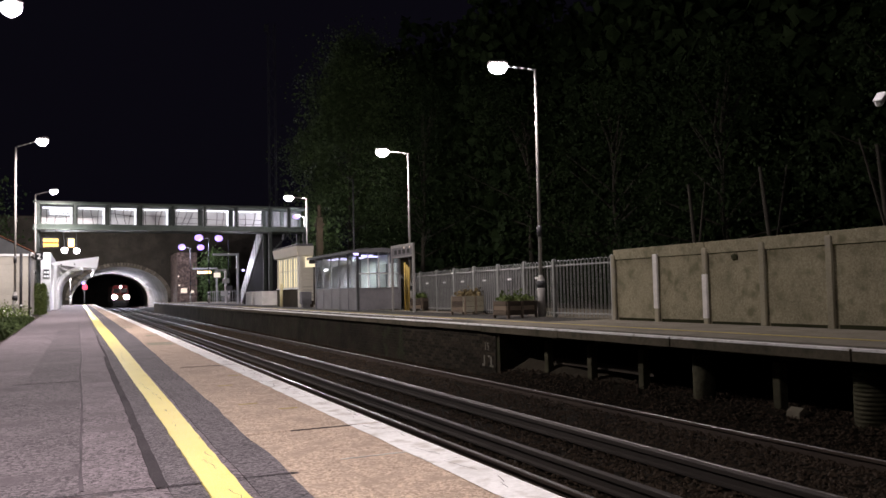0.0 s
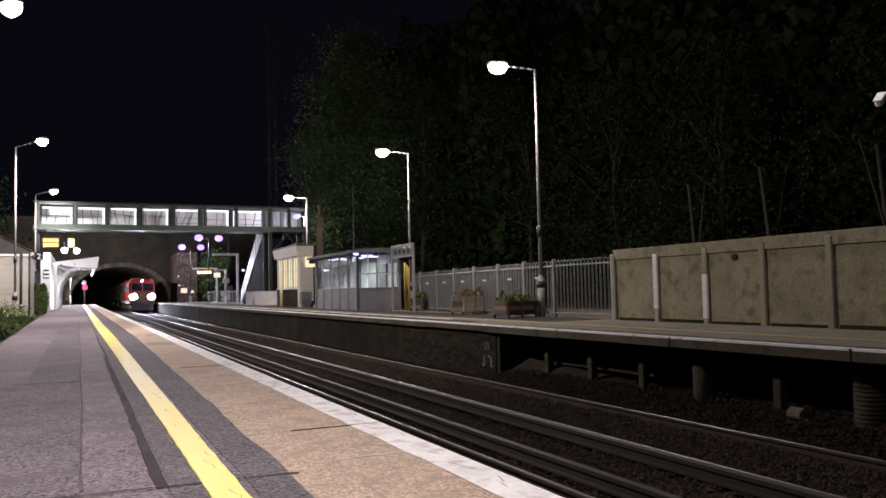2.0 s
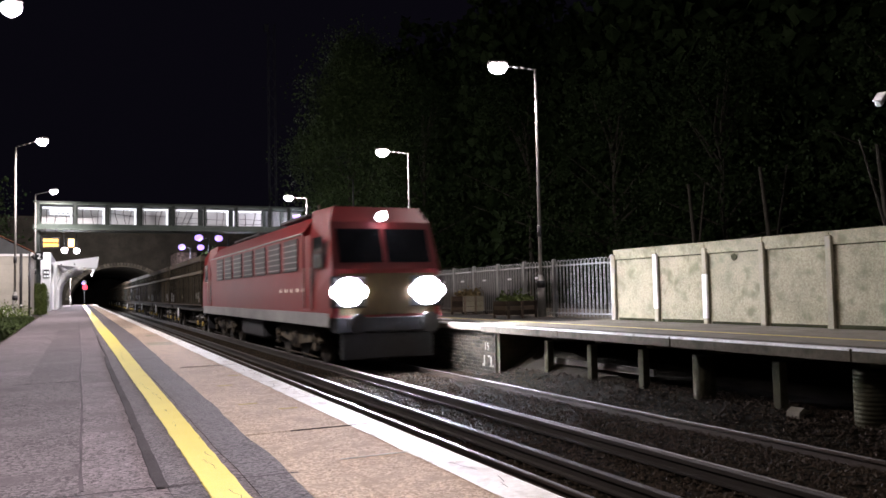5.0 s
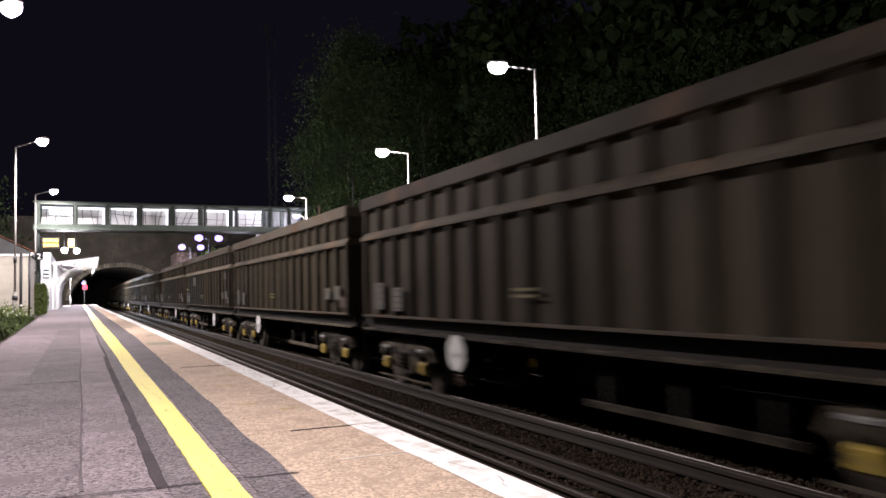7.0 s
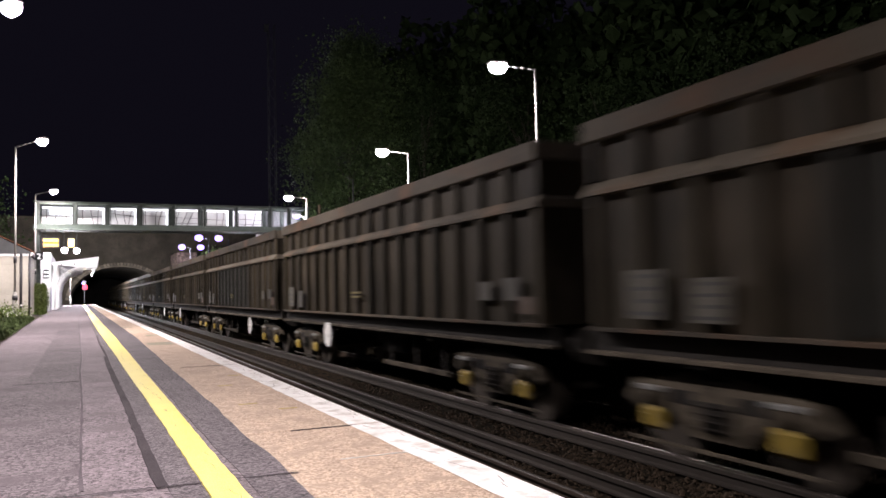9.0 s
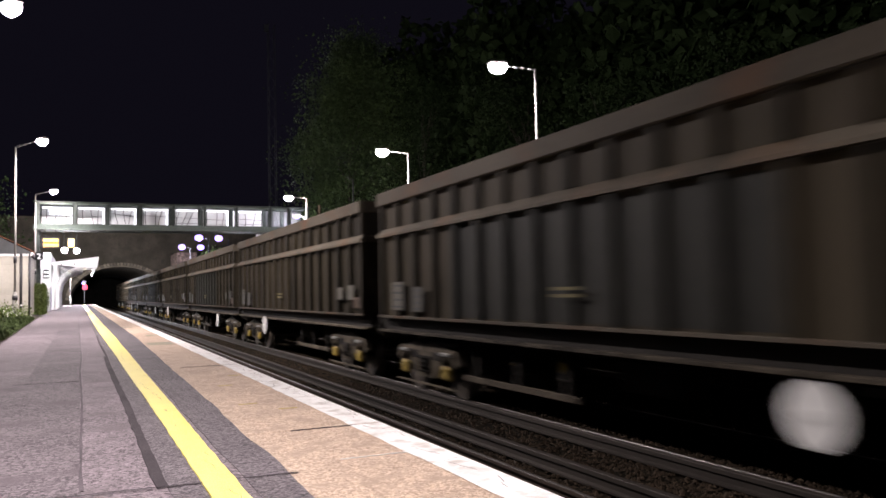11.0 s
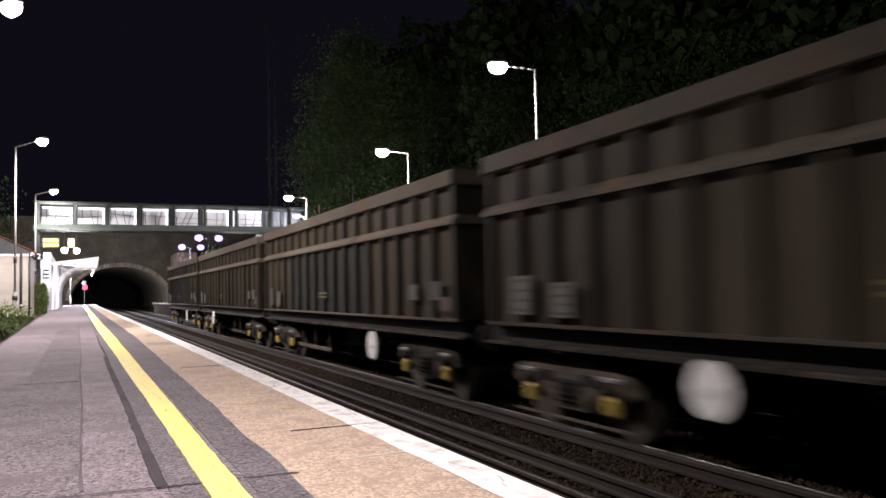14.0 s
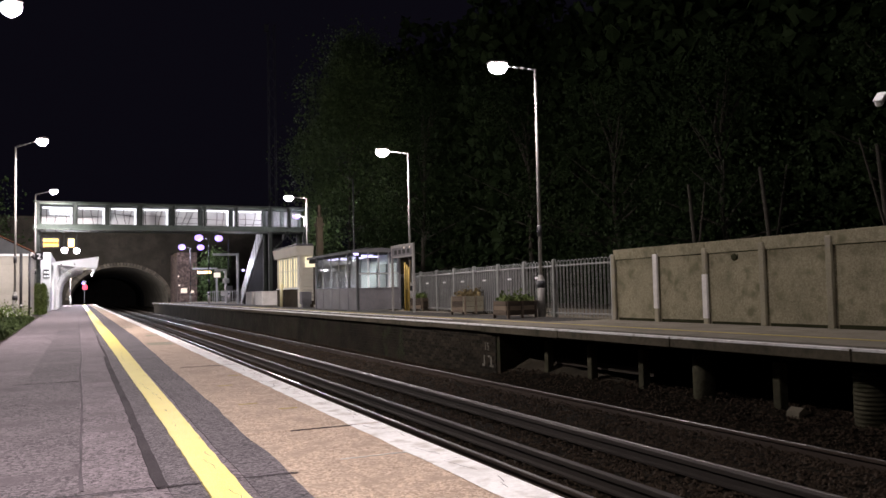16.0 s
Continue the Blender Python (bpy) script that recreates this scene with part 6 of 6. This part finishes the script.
def wagon(disc_at_front, disc_z, seed):
    t = thing("box_wagon", (TRACK_FAR, 0, R_TOP), "dirty maroon high-sided bogie box wagon with ribbed sides", "freight wagon", "wagons of the train")
    rng = random.Random(seed)
    y0, y1, z0, z1 = 0.50, PITCH - 0.50, 1.31, 3.64
    # open tub
    bm = bmesh.new()
    box(bm, -1.158, 1.158, y0 + 0.081, y1 - 0.081, z0, z0 + 0.05)
    part("floor", bm, WAGON, t)
    for s in (-1, 1):
        bm = bmesh.new()
        xa, xb = sorted((s * 1.20, s * 1.16))
        box(bm, xa, xb, y0 + 0.04, y1 - 0.04, z0, z1 - 0.05)
        part("side_panel", bm, WAGON, t, "dirty maroon steel side")
    for y in (y0 + 0.04, y1 - 0.08):
        bm = bmesh.new()
        box(bm, -1.158, 1.158, y, y + 0.04, z0, z1 - 0.05)
        part("end_panel", bm, WAGON, t)
    for s in (-1, 1):
        bm = bmesh.new()
        xa, xb = sorted((s * 1.19, s * 1.30))
        box(bm, xa, xb, y0, y1, 3.385, z1, bevel=0.018)
        part("top_chord", bm, WAGON_RIB, t, "dusty top rail")
        bm = bmesh.new()
        xa, xb = sorted((s * 1.20, s * 1.30))
        # sloped upper face catches light; the pale colour adds more of that highlight
        prism(bm, [(s * 1.202, 2.785), (s * 1.30, 2.79), (s * 1.30, 2.835), (s * 1.202, 2.945)], y0, y1)
        part("waist_rib", bm, WAIST, t, "horizontal waist rail, pale for the lamplight it catches")
        bm = bmesh.new()
        xa, xb = sorted((s * 1.15, s * 1.285))
        box(bm, xa, xb, y0, y1, 1.285, 1.33, bevel=0.006)
        part("floor_lip", bm, WAGON_RIB, t)
        # Black web carries the shade under the lip; the flange stays paler.
        bm = bmesh.new()
        xa, xb = sorted((s * 1.06, s * 1.12))
        box(bm, xa, xb, y0 - 0.1, y1 + 0.1, 1.066, 1.28)
        sole = part("solebar", bm, UNDER, t, "steel solebar web, blackened for the shaded recess")
        bm = bmesh.new()
        xa, xb = sorted((s * 1.06, s * 1.25))
        box(bm, xa, xb, y0 - 0.1, y1 + 0.1, 1.02, 1.065, bevel=0.006)
        part("sole_flange", bm, BOGIE, sole, "lower flange, paler than the web")
    for y in (y0, y1 - 0.08):
        bm = bmesh.new()
        box(bm, -1.185, 1.185, y, y + 0.08, 3.40, z1 - 0.01, bevel=0.01)
        box(bm, -1.195, 1.195, y, y + 0.08, 2.79, 2.93, bevel=0.01)
        part("end_rail", bm, WAGON_RIB, t)
    # a stretch of the side painted over in dark grey on some wagons
    over = {206: (4.6, 10.8), 203: (8.4, 12.6)}.get(seed, (0, 0))
    if over[1]:
        for s in (-1, 1):
            bm = bmesh.new()
            xa, xb = sorted((s * 1.2005, s * 1.2045))
            box(bm, xa, xb, over[0], over[1], 1.36, 2.74)
            part("overpainted_patch", bm, WAGON_OVERPAINT, t, "dark overpainted stretch of the side")
    n = 18
    me_lo = me_hi = me_dark = None
    for s in (-1, 1):
        for i in range(n):
            y = y0 + 0.06 + (y1 - y0 - 0.22) * i / (n - 1)
            if me_lo is None:
                bm = bmesh.new()
                prism(bm, [(0.0, 0), (0.08, 0.02), (0.08, 0.12), (0.0, 0.14)], 0, 1)
                for v in bm.verts:
                    v.co = Vector((v.co.x, v.co.z - 0.07, 1.335 + v.co.y * 1.448))
                a = part("side_rib", bm, WAGON, t, "upright pressed rib")
                me_lo = a.data
                bm = bmesh.new()
                prism(bm, [(0.0, 0), (0.07, 0.02), (0.07, 0.12), (0.0, 0.14)], 0, 1)
                for v in bm.verts:
                    v.co = Vector((v.co.x, v.co.z - 0.07, 2.948 + v.co.y * 0.435))
                b = part("upper_rib", bm, WAGON, t, "short upper rib")
                me_hi = b.data
            else:
                a, b = new("side_rib", me_lo), new("upper_rib", me_hi)
                a.parent = b.parent = t
            if over[0] < y < over[1]:
                if me_dark is None:
                    me_dark = me_lo.copy()
                    me_dark.materials[0] = WAGON_OVERPAINT
                a.data = me_dark
            for o in (a, b):
                o.matrix_local = Matrix.Translation((s * 1.2005, y, 0)) @ (pose(0, 0, 0) if s > 0 else pose(0, 0, 0, 0, 0, 180))
    # underframe
    bm = bmesh.new()
    box(bm, -0.35, 0.35, y0 - 0.2, y1 + 0.2, 0.85, 1.28)
    for y in (BOGIE_IN, PITCH - BOGIE_IN):
        box(bm, -1.05, 1.05, y - 0.2, y + 0.2, 0.86, 1.28)
    for k in range(5):
        y = 4.6 + k * (PITCH - 9.2) / 4
        box(bm, -1.05, 1.05, y - 0.05, y + 0.05, 1.0, 1.28)
    for s in (-1, 1):
        box(bm, s * 0.55 - 0.2, s * 0.55 + 0.2, 6.4, 7.5, 0.55, 0.95, bevel=0.05)
    part("underframe", bm, UNDER, t, "black underframe beams")
    ra, rb = (PITCH - 6.7, PITCH - 3.7) if disc_at_front else (3.7, 6.7)
    for s in (-1, 1):
        bm = bmesh.new()
        box(bm, s * 1.03 - 0.02, s * 1.03 + 0.02, ra, rb, 0.37, 0.46, bevel=0.008)
        rod = part("brake_rod", bm, BOGIE, t, "long flat brake rod")
        for ry in (ra + 0.3, (ra + rb) / 2, rb - 0.3):
            bm = bmesh.new()
            box(bm, s * 0.98 - 0.02, s * 0.98 + 0.02, ry - 0.03, ry + 0.03, 0.40, 1.02)
            part("hanger", bm, UNDER, rod)
    for yb in (BOGIE_IN, PITCH - BOGIE_IN):
        bogie(t, yb, 1.72)
    # buffers and coupling
    for y, s in ((y0, -1), (y1, 1)):
        for x in (-0.87, 0.87):
            bm = bmesh.new()
            tube(bm, (x, y, 1.06), (x, y + s * 0.38, 1.06), 0.09, seg=10)
            tube(bm, (x, y + s * 0.38, 1.06), (x, y + s * 0.43, 1.06), 0.22, seg=14)
            part("buffer", bm, UNDER, t)
        bm = bmesh.new()
        tube(bm, (0, y, 1.0), (0, y + s * 0.45, 0.95), 0.06, seg=8)
        part("coupling", bm, UNDER, t)
    # hand brake wheel
    yd = 4.30 if disc_at_front else PITCH - 4.82
    for s in (-1, 1):
        bm = bmesh.new()
        tube(bm, (s * 1.255, yd, disc_z), (s * 1.285, yd, disc_z), 0.275, seg=28)
        tube(bm, (s * 1.285, yd, disc_z), (s * 1.315, yd, disc_z), 0.05, seg=12)
        wh = part("hand_wheel", bm, DISC_WHITE, t, "white round hand-brake wheel")
        bm = bmesh.new()
        tube(bm, (s * 0.6, yd, disc_z), (s * 1.255, yd, disc_z), 0.035, seg=6)
        box(bm, s * 1.10 - 0.03, s * 1.10 + 0.03, yd - 0.04, yd + 0.04, disc_z, 1.02)
        part("wheel_bracket", bm, UNDER, wh)
        bm = bmesh.new()
        q = 1 if not disc_at_front else -1
        box(bm, s * 1.08 - 0.01, s * 1.08 + 0.01, yd + q * 0.42 - 0.2, yd + q * 0.42 + 0.2, disc_z + 0.17, disc_z + 0.24)
        part("brake_label", bm, PLATE, t)
    # stencilled panels with unreadable lettering
    panels = [(PITCH - 1.35, 1.44, 0.52, 0.50, PLATE, 4), (PITCH - 2.35, 1.42, 0.46, 0.42, PLATE, 4), (1.15, 1.62, 0.42, 0.30, PLATE, 0), (2.05, 1.62, 0.34, 0.26, PLATE, 0), (0.72, 1.45, 0.4, 0.22, PLATE_ORANGE, 0)]
    if seed % 2:
        panels += [(PITCH - 1.5, 2.04, 0.9, 0.10, PLATE_YELLOW, 0), (1.3, 2.4, 0.5, 0.25, PLATE, 2), (PITCH - 4.3, 2.25, 1.0, 0.40, PLATE, 0)]
    if seed % 3 == 0:
        panels += [(PITCH - 3.9, 2.64, 1.1, 0.07, GALV, 0), (5.0, 2.62, 2.2, 0.05, PLATE, 0), (7.9, 2.66, 0.8, 0.06, PLATE, 0)]
    for y, z, w, h, m, rows in panels:
        y += rng.uniform(-0.15, 0.15)
        for s in (-1, 1):
            bm = bmesh.new()
            xa, xb = sorted((s * 1.2815, s * 1.289))
            box(bm, xa, xb, y - w / 2, y + w / 2, z, z + h)
            pl = part("data_panel", bm, m, t, "faded data panel")
            for r in range(rows):
                bm = bmesh.new()
                xa, xb = sorted((s * 1.2895, s * 1.292))
                box(bm, xa, xb, y - w / 2 + 0.05, y + w / 2 - 0.05 - 0.1 * (r % 2), z + h * (r + 0.3) / rows, z + h * (r + 0.62) / rows)
                part("lettering_bar", bm, BAR_DARK, pl)
    for dz in (0, 0.085):
        for s in (-1, 1):
            bm = bmesh.new()
            xa, xb = sorted((s * 1.2815, s * 1.287))
            box(bm, xa, xb, 7.4, 8.0, 1.66 + dz, 1.70 + dz)
            part("yellow_bar", bm, PLATE_YELLOW, t, "yellow painted bars")
    return t


def locomotive():
    """Six-axle diesel; front at y = -21, rear coupling at 0."""
    t = thing("locomotive", (TRACK_FAR, 0, R_TOP), "red six-axle diesel freight locomotive with blazing headlights", "locomotive")
    ya, yb = -20.95, -0.55
    shape = [(-1.32, 1.20), (1.32, 1.20), (1.32, 3.30), (0.98, 3.72), (0.5, 3.86), (-0.5, 3.86), (-0.98, 3.72), (-1.32, 3.30)]

    def cab(y_out, s, name, rake):
        bm = bmesh.new()
        # nose: lower face upright, screen raked
        sec = [(y_out, 1.20), (y_out, 2.30), (y_out + s * rake, 3.42), (y_out + s * (rake + 0.3), 3.80), (y_out + s * 2.6, 3.86), (y_out + s * 2.6, 1.20)]
        lo = [bm.verts.new((-1.32, y, z)) for y, z in sec]
        hi = [bm.verts.new((1.32, y, z)) for y, z in sec]
        for i in (2, 3, 4):
            for v in (lo[i], hi[i]):
                v.co.x *= (0.94, 0.80, 0.78)[i - 2]
        k = len(sec)
        for i in range(k):
            bm.faces.new((lo[i], lo[(i + 1) % k], hi[(i + 1) % k], hi[i]))
        bm.faces.new(lo)
        bm.faces.new(hi[::-1])
        c = part(name, bm, LOCO_RED, t, "red cab with raked screen")
        for x0, x1 in ((-1.12, -0.06), (0.06, 1.12)):
            bm = bmesh.new()
            f = lambda z: y_out + s * (rake * (z - 2.30) / 1.12) - s * 0.012
            q = [bm.verts.new(p) for p in ((x0, f(2.45), 2.45), (x1, f(2.45), 2.45), (x1, f(3.25), 3.25), (x0, f(3.25), 3.25))]
            bm.faces.new(q)
            bmesh.ops.solidify(bm, geom=bm.faces[:], thickness=0.02)
            part("windscreen", bm, LOCO_GLASS, c, "dark windscreen")
        bm = bmesh.new()
        box(bm, -1.18, 1.18, *sorted((y_out - s * 0.015, y_out + s * 0.01)), 1.25, 2.2, bevel=0.004)
        part("warning_panel", bm, LOCO_WARN, c, "yellow warning panel")
        for x in (-1.325, 1.325):
            bm = bmesh.new()
            box(bm, x - 0.012, x + 0.012, *sorted((y_out + s * 0.75, y_out + s * 1.55)), 2.36, 3.10, bevel=0.02)
            part("side_window", bm, LOCO_GLASS, c, "dark cab side window")
            bm = bmesh.new()
            box(bm, x - 0.008, x + 0.008, *sorted((y_out + s * 1.75, y_out + s * 2.35)), 1.3, 3.2, bevel=0.006)
            part("cab_door", bm, LOCO_RED, c)
            bm = bmesh.new()
            for q in (1.72, 2.38):
                tube(bm, (x * 1.015, y_out + s * q, 1.4), (x * 1.015, y_out + s * q, 2.4), 0.016, seg=6)
            part("grab_rail", bm, LAMP_POST, c)
        bm = bmesh.new()
        box(bm, -1.25, 1.25, *sorted((y_out - s * 0.05, y_out + s * 0.35)), 0.86, 1.2, bevel=0.02)
        box(bm, -1.1, 1.1, *sorted((y_out, y_out + s * 0.15)), 0.25, 0.84, bevel=0.02)
        part("buffer_beam", bm, LOCO_BLACK, c)
        for x in (-0.87, 0.87):
            bm = bmesh.new()
            tube(bm, (x, y_out, 1.06), (x, y_out - s * 0.42, 1.06), 0.10, seg=10)
            tube(bm, (x, y_out - s * 0.42, 1.06), (x, y_out - s * 0.47, 1.06), 0.24, seg=14)
            part("buffer", bm, LOCO_BLACK, c)
        return c
    front = cab(ya, 1, "front_cab", 0.42)
    rear = cab(yb, -1, "rear_cab", 0.20)
    bm = bmesh.new()
    prism(bm, [(x * 0.985, z) for x, z in shape], ya + 2.61, yb - 2.61)
    body = part("body", bm, LOCO_RED, t, "red locomotive body")
    for x in (-1.315, 1.315):
        for k in range(7):
            y0 = ya + 3.1 + k * 1.95
            bm = bmesh.new()
            box(bm, x - 0.012, x + 0.012, y0, y0 + 1.5, 2.35, 3.2, bevel=0.006)
            g = part("grille", bm, LOCO_BLACK, body, "black louvred grille")
            for j in range(5):
                bm = bmesh.new()
                box(bm, x - 0.022, x + 0.022, y0 + 0.05, y0 + 1.45, 2.42 + j * 0.155, 2.45 + j * 0.155)
                part("louvre", bm, LOCO_GREY, g)
        bm = bmesh.new()
        box(bm, x - 0.02, x + 0.02, ya + 0.3, yb - 0.3, 0.98, 1.30, bevel=0.006)
        part("sill", bm, LOCO_GREY, t, "grey body sill")
        # The gutter's pale tone stands for lamplight along the roof edge.
        bm = bmesh.new()
        box(bm, x - 0.016, x + 0.016, ya + 2.65, yb - 2.65, 3.27, 3.31, bevel=0.004)
        part("gutter", bm, LAMP_POST, t, "roof gutter, pale for the light on it")
        for k in range(6):
            bm = bmesh.new()
            y0 = ya + 1.9 + k * 0.62
            tube(bm, (x * 1.004, y0, 1.85), (x * 1.012, y0, 1.85), 0.05, seg=8)
            part("marker_lamp", bm, SMALL_GLOW, t, "small lit side lamp")
    bm = bmesh.new()
    box(bm, -0.8, 0.8, ya + 4.2, ya + 7.2, 3.86, 3.96, bevel=0.03)
    box(bm, -0.7, 0.7, yb - 9.5, yb - 4.5, 3.86, 3.95, bevel=0.03)
    part("roof_vents", bm, LOCO_BLACK, t)
    bm = bmesh.new()
    box(bm, -1.1, 1.1, -12.6, -8.9, 0.35, 0.97, bevel=0.08)
    part("fuel_tank", bm, LOCO_BLACK, t)
    for yc in (ya + 4.4, yb - 4.4):
        bogie(t, yc, 4.0, 3, False)
    # lamp clusters; headlights drawn oversize and side discs added to widen the glare
    for x in (-0.96, 0.96):
        bm = bmesh.new()
        box(bm, x - 0.42, x + 0.42, ya - 0.06, ya + 0.02, 1.42, 2.14, bevel=0.03)
        c = part("lamp_cluster", bm, LOCO_BLACK, front, "headlight cluster")
        bm = bmesh.new()
        tube(bm, (x, ya - 0.075, 1.78), (x, ya - 0.062, 1.78), 0.32, seg=28)
        part("headlight", bm, HEAD, c, "blazing white headlight")
        for k in (-1, 1):
            bm = bmesh.new()
            tube(bm, (x + 0.27 * k, ya - 0.074, 1.78), (x + 0.27 * k, ya - 0.063, 1.78), 0.15, seg=14)
            part("side_lens", bm, HEAD_TOP, c, "bright white disc widening the headlight glare")
    bm = bmesh.new()
    tube(bm, (0, ya + 0.36, 3.55), (0, ya + 0.52, 3.55), 0.13, seg=16)
    part("marker_case", bm, LOCO_BLACK, front)
    bm = bmesh.new()
    tube(bm, (0, ya + 0.34, 3.55), (0, ya + 0.358, 3.55), 0.11, seg=16)
    part("marker_light", bm, HEAD_TOP, front, "bright white high marker light")
    return t


make_ground()
make_track("track_near", TRACK_NEAR, 4.36, "near railway track with rusty rails and conductor rail")
make_track("track_far", TRACK_FAR, 5.40, "far railway track with rusty rails and conductor rail")
make_near_platform()
make_opposite_platform()
make_wall()
make_fence()
make_footbridge()
make_road_bridge()
make_left_station()
make_shelter()
make_kiosk()
make_nameboard()
make_planters()
make_far_platform_things()
make_lamps()
make_verge()
make_trees()

LOCO = locomotive()
FRONT_DISC = {4, 5, 7, 9, 11, 13, 15, 17}
masters = {}
WAGONS = []
for n in range(1, 18):
    key = (n in FRONT_DISC, n % 2 if n > 3 else 0)
    if key in masters:
        w = copy_thing(masters[key], Matrix.Translation((TRACK_FAR, 0, R_TOP)))
    else:
        w = masters[key] = wagon(key[0], 0.735 if key[0] else 0.815, 200 + 3 * len(masters))
    WAGONS.append(w)


def motions():
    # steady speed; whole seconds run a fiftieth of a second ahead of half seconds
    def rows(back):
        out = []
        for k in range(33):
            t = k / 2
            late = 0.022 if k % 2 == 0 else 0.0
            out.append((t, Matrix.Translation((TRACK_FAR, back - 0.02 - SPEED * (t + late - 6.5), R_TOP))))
        return out
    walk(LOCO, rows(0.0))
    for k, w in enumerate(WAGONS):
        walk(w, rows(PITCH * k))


motions()
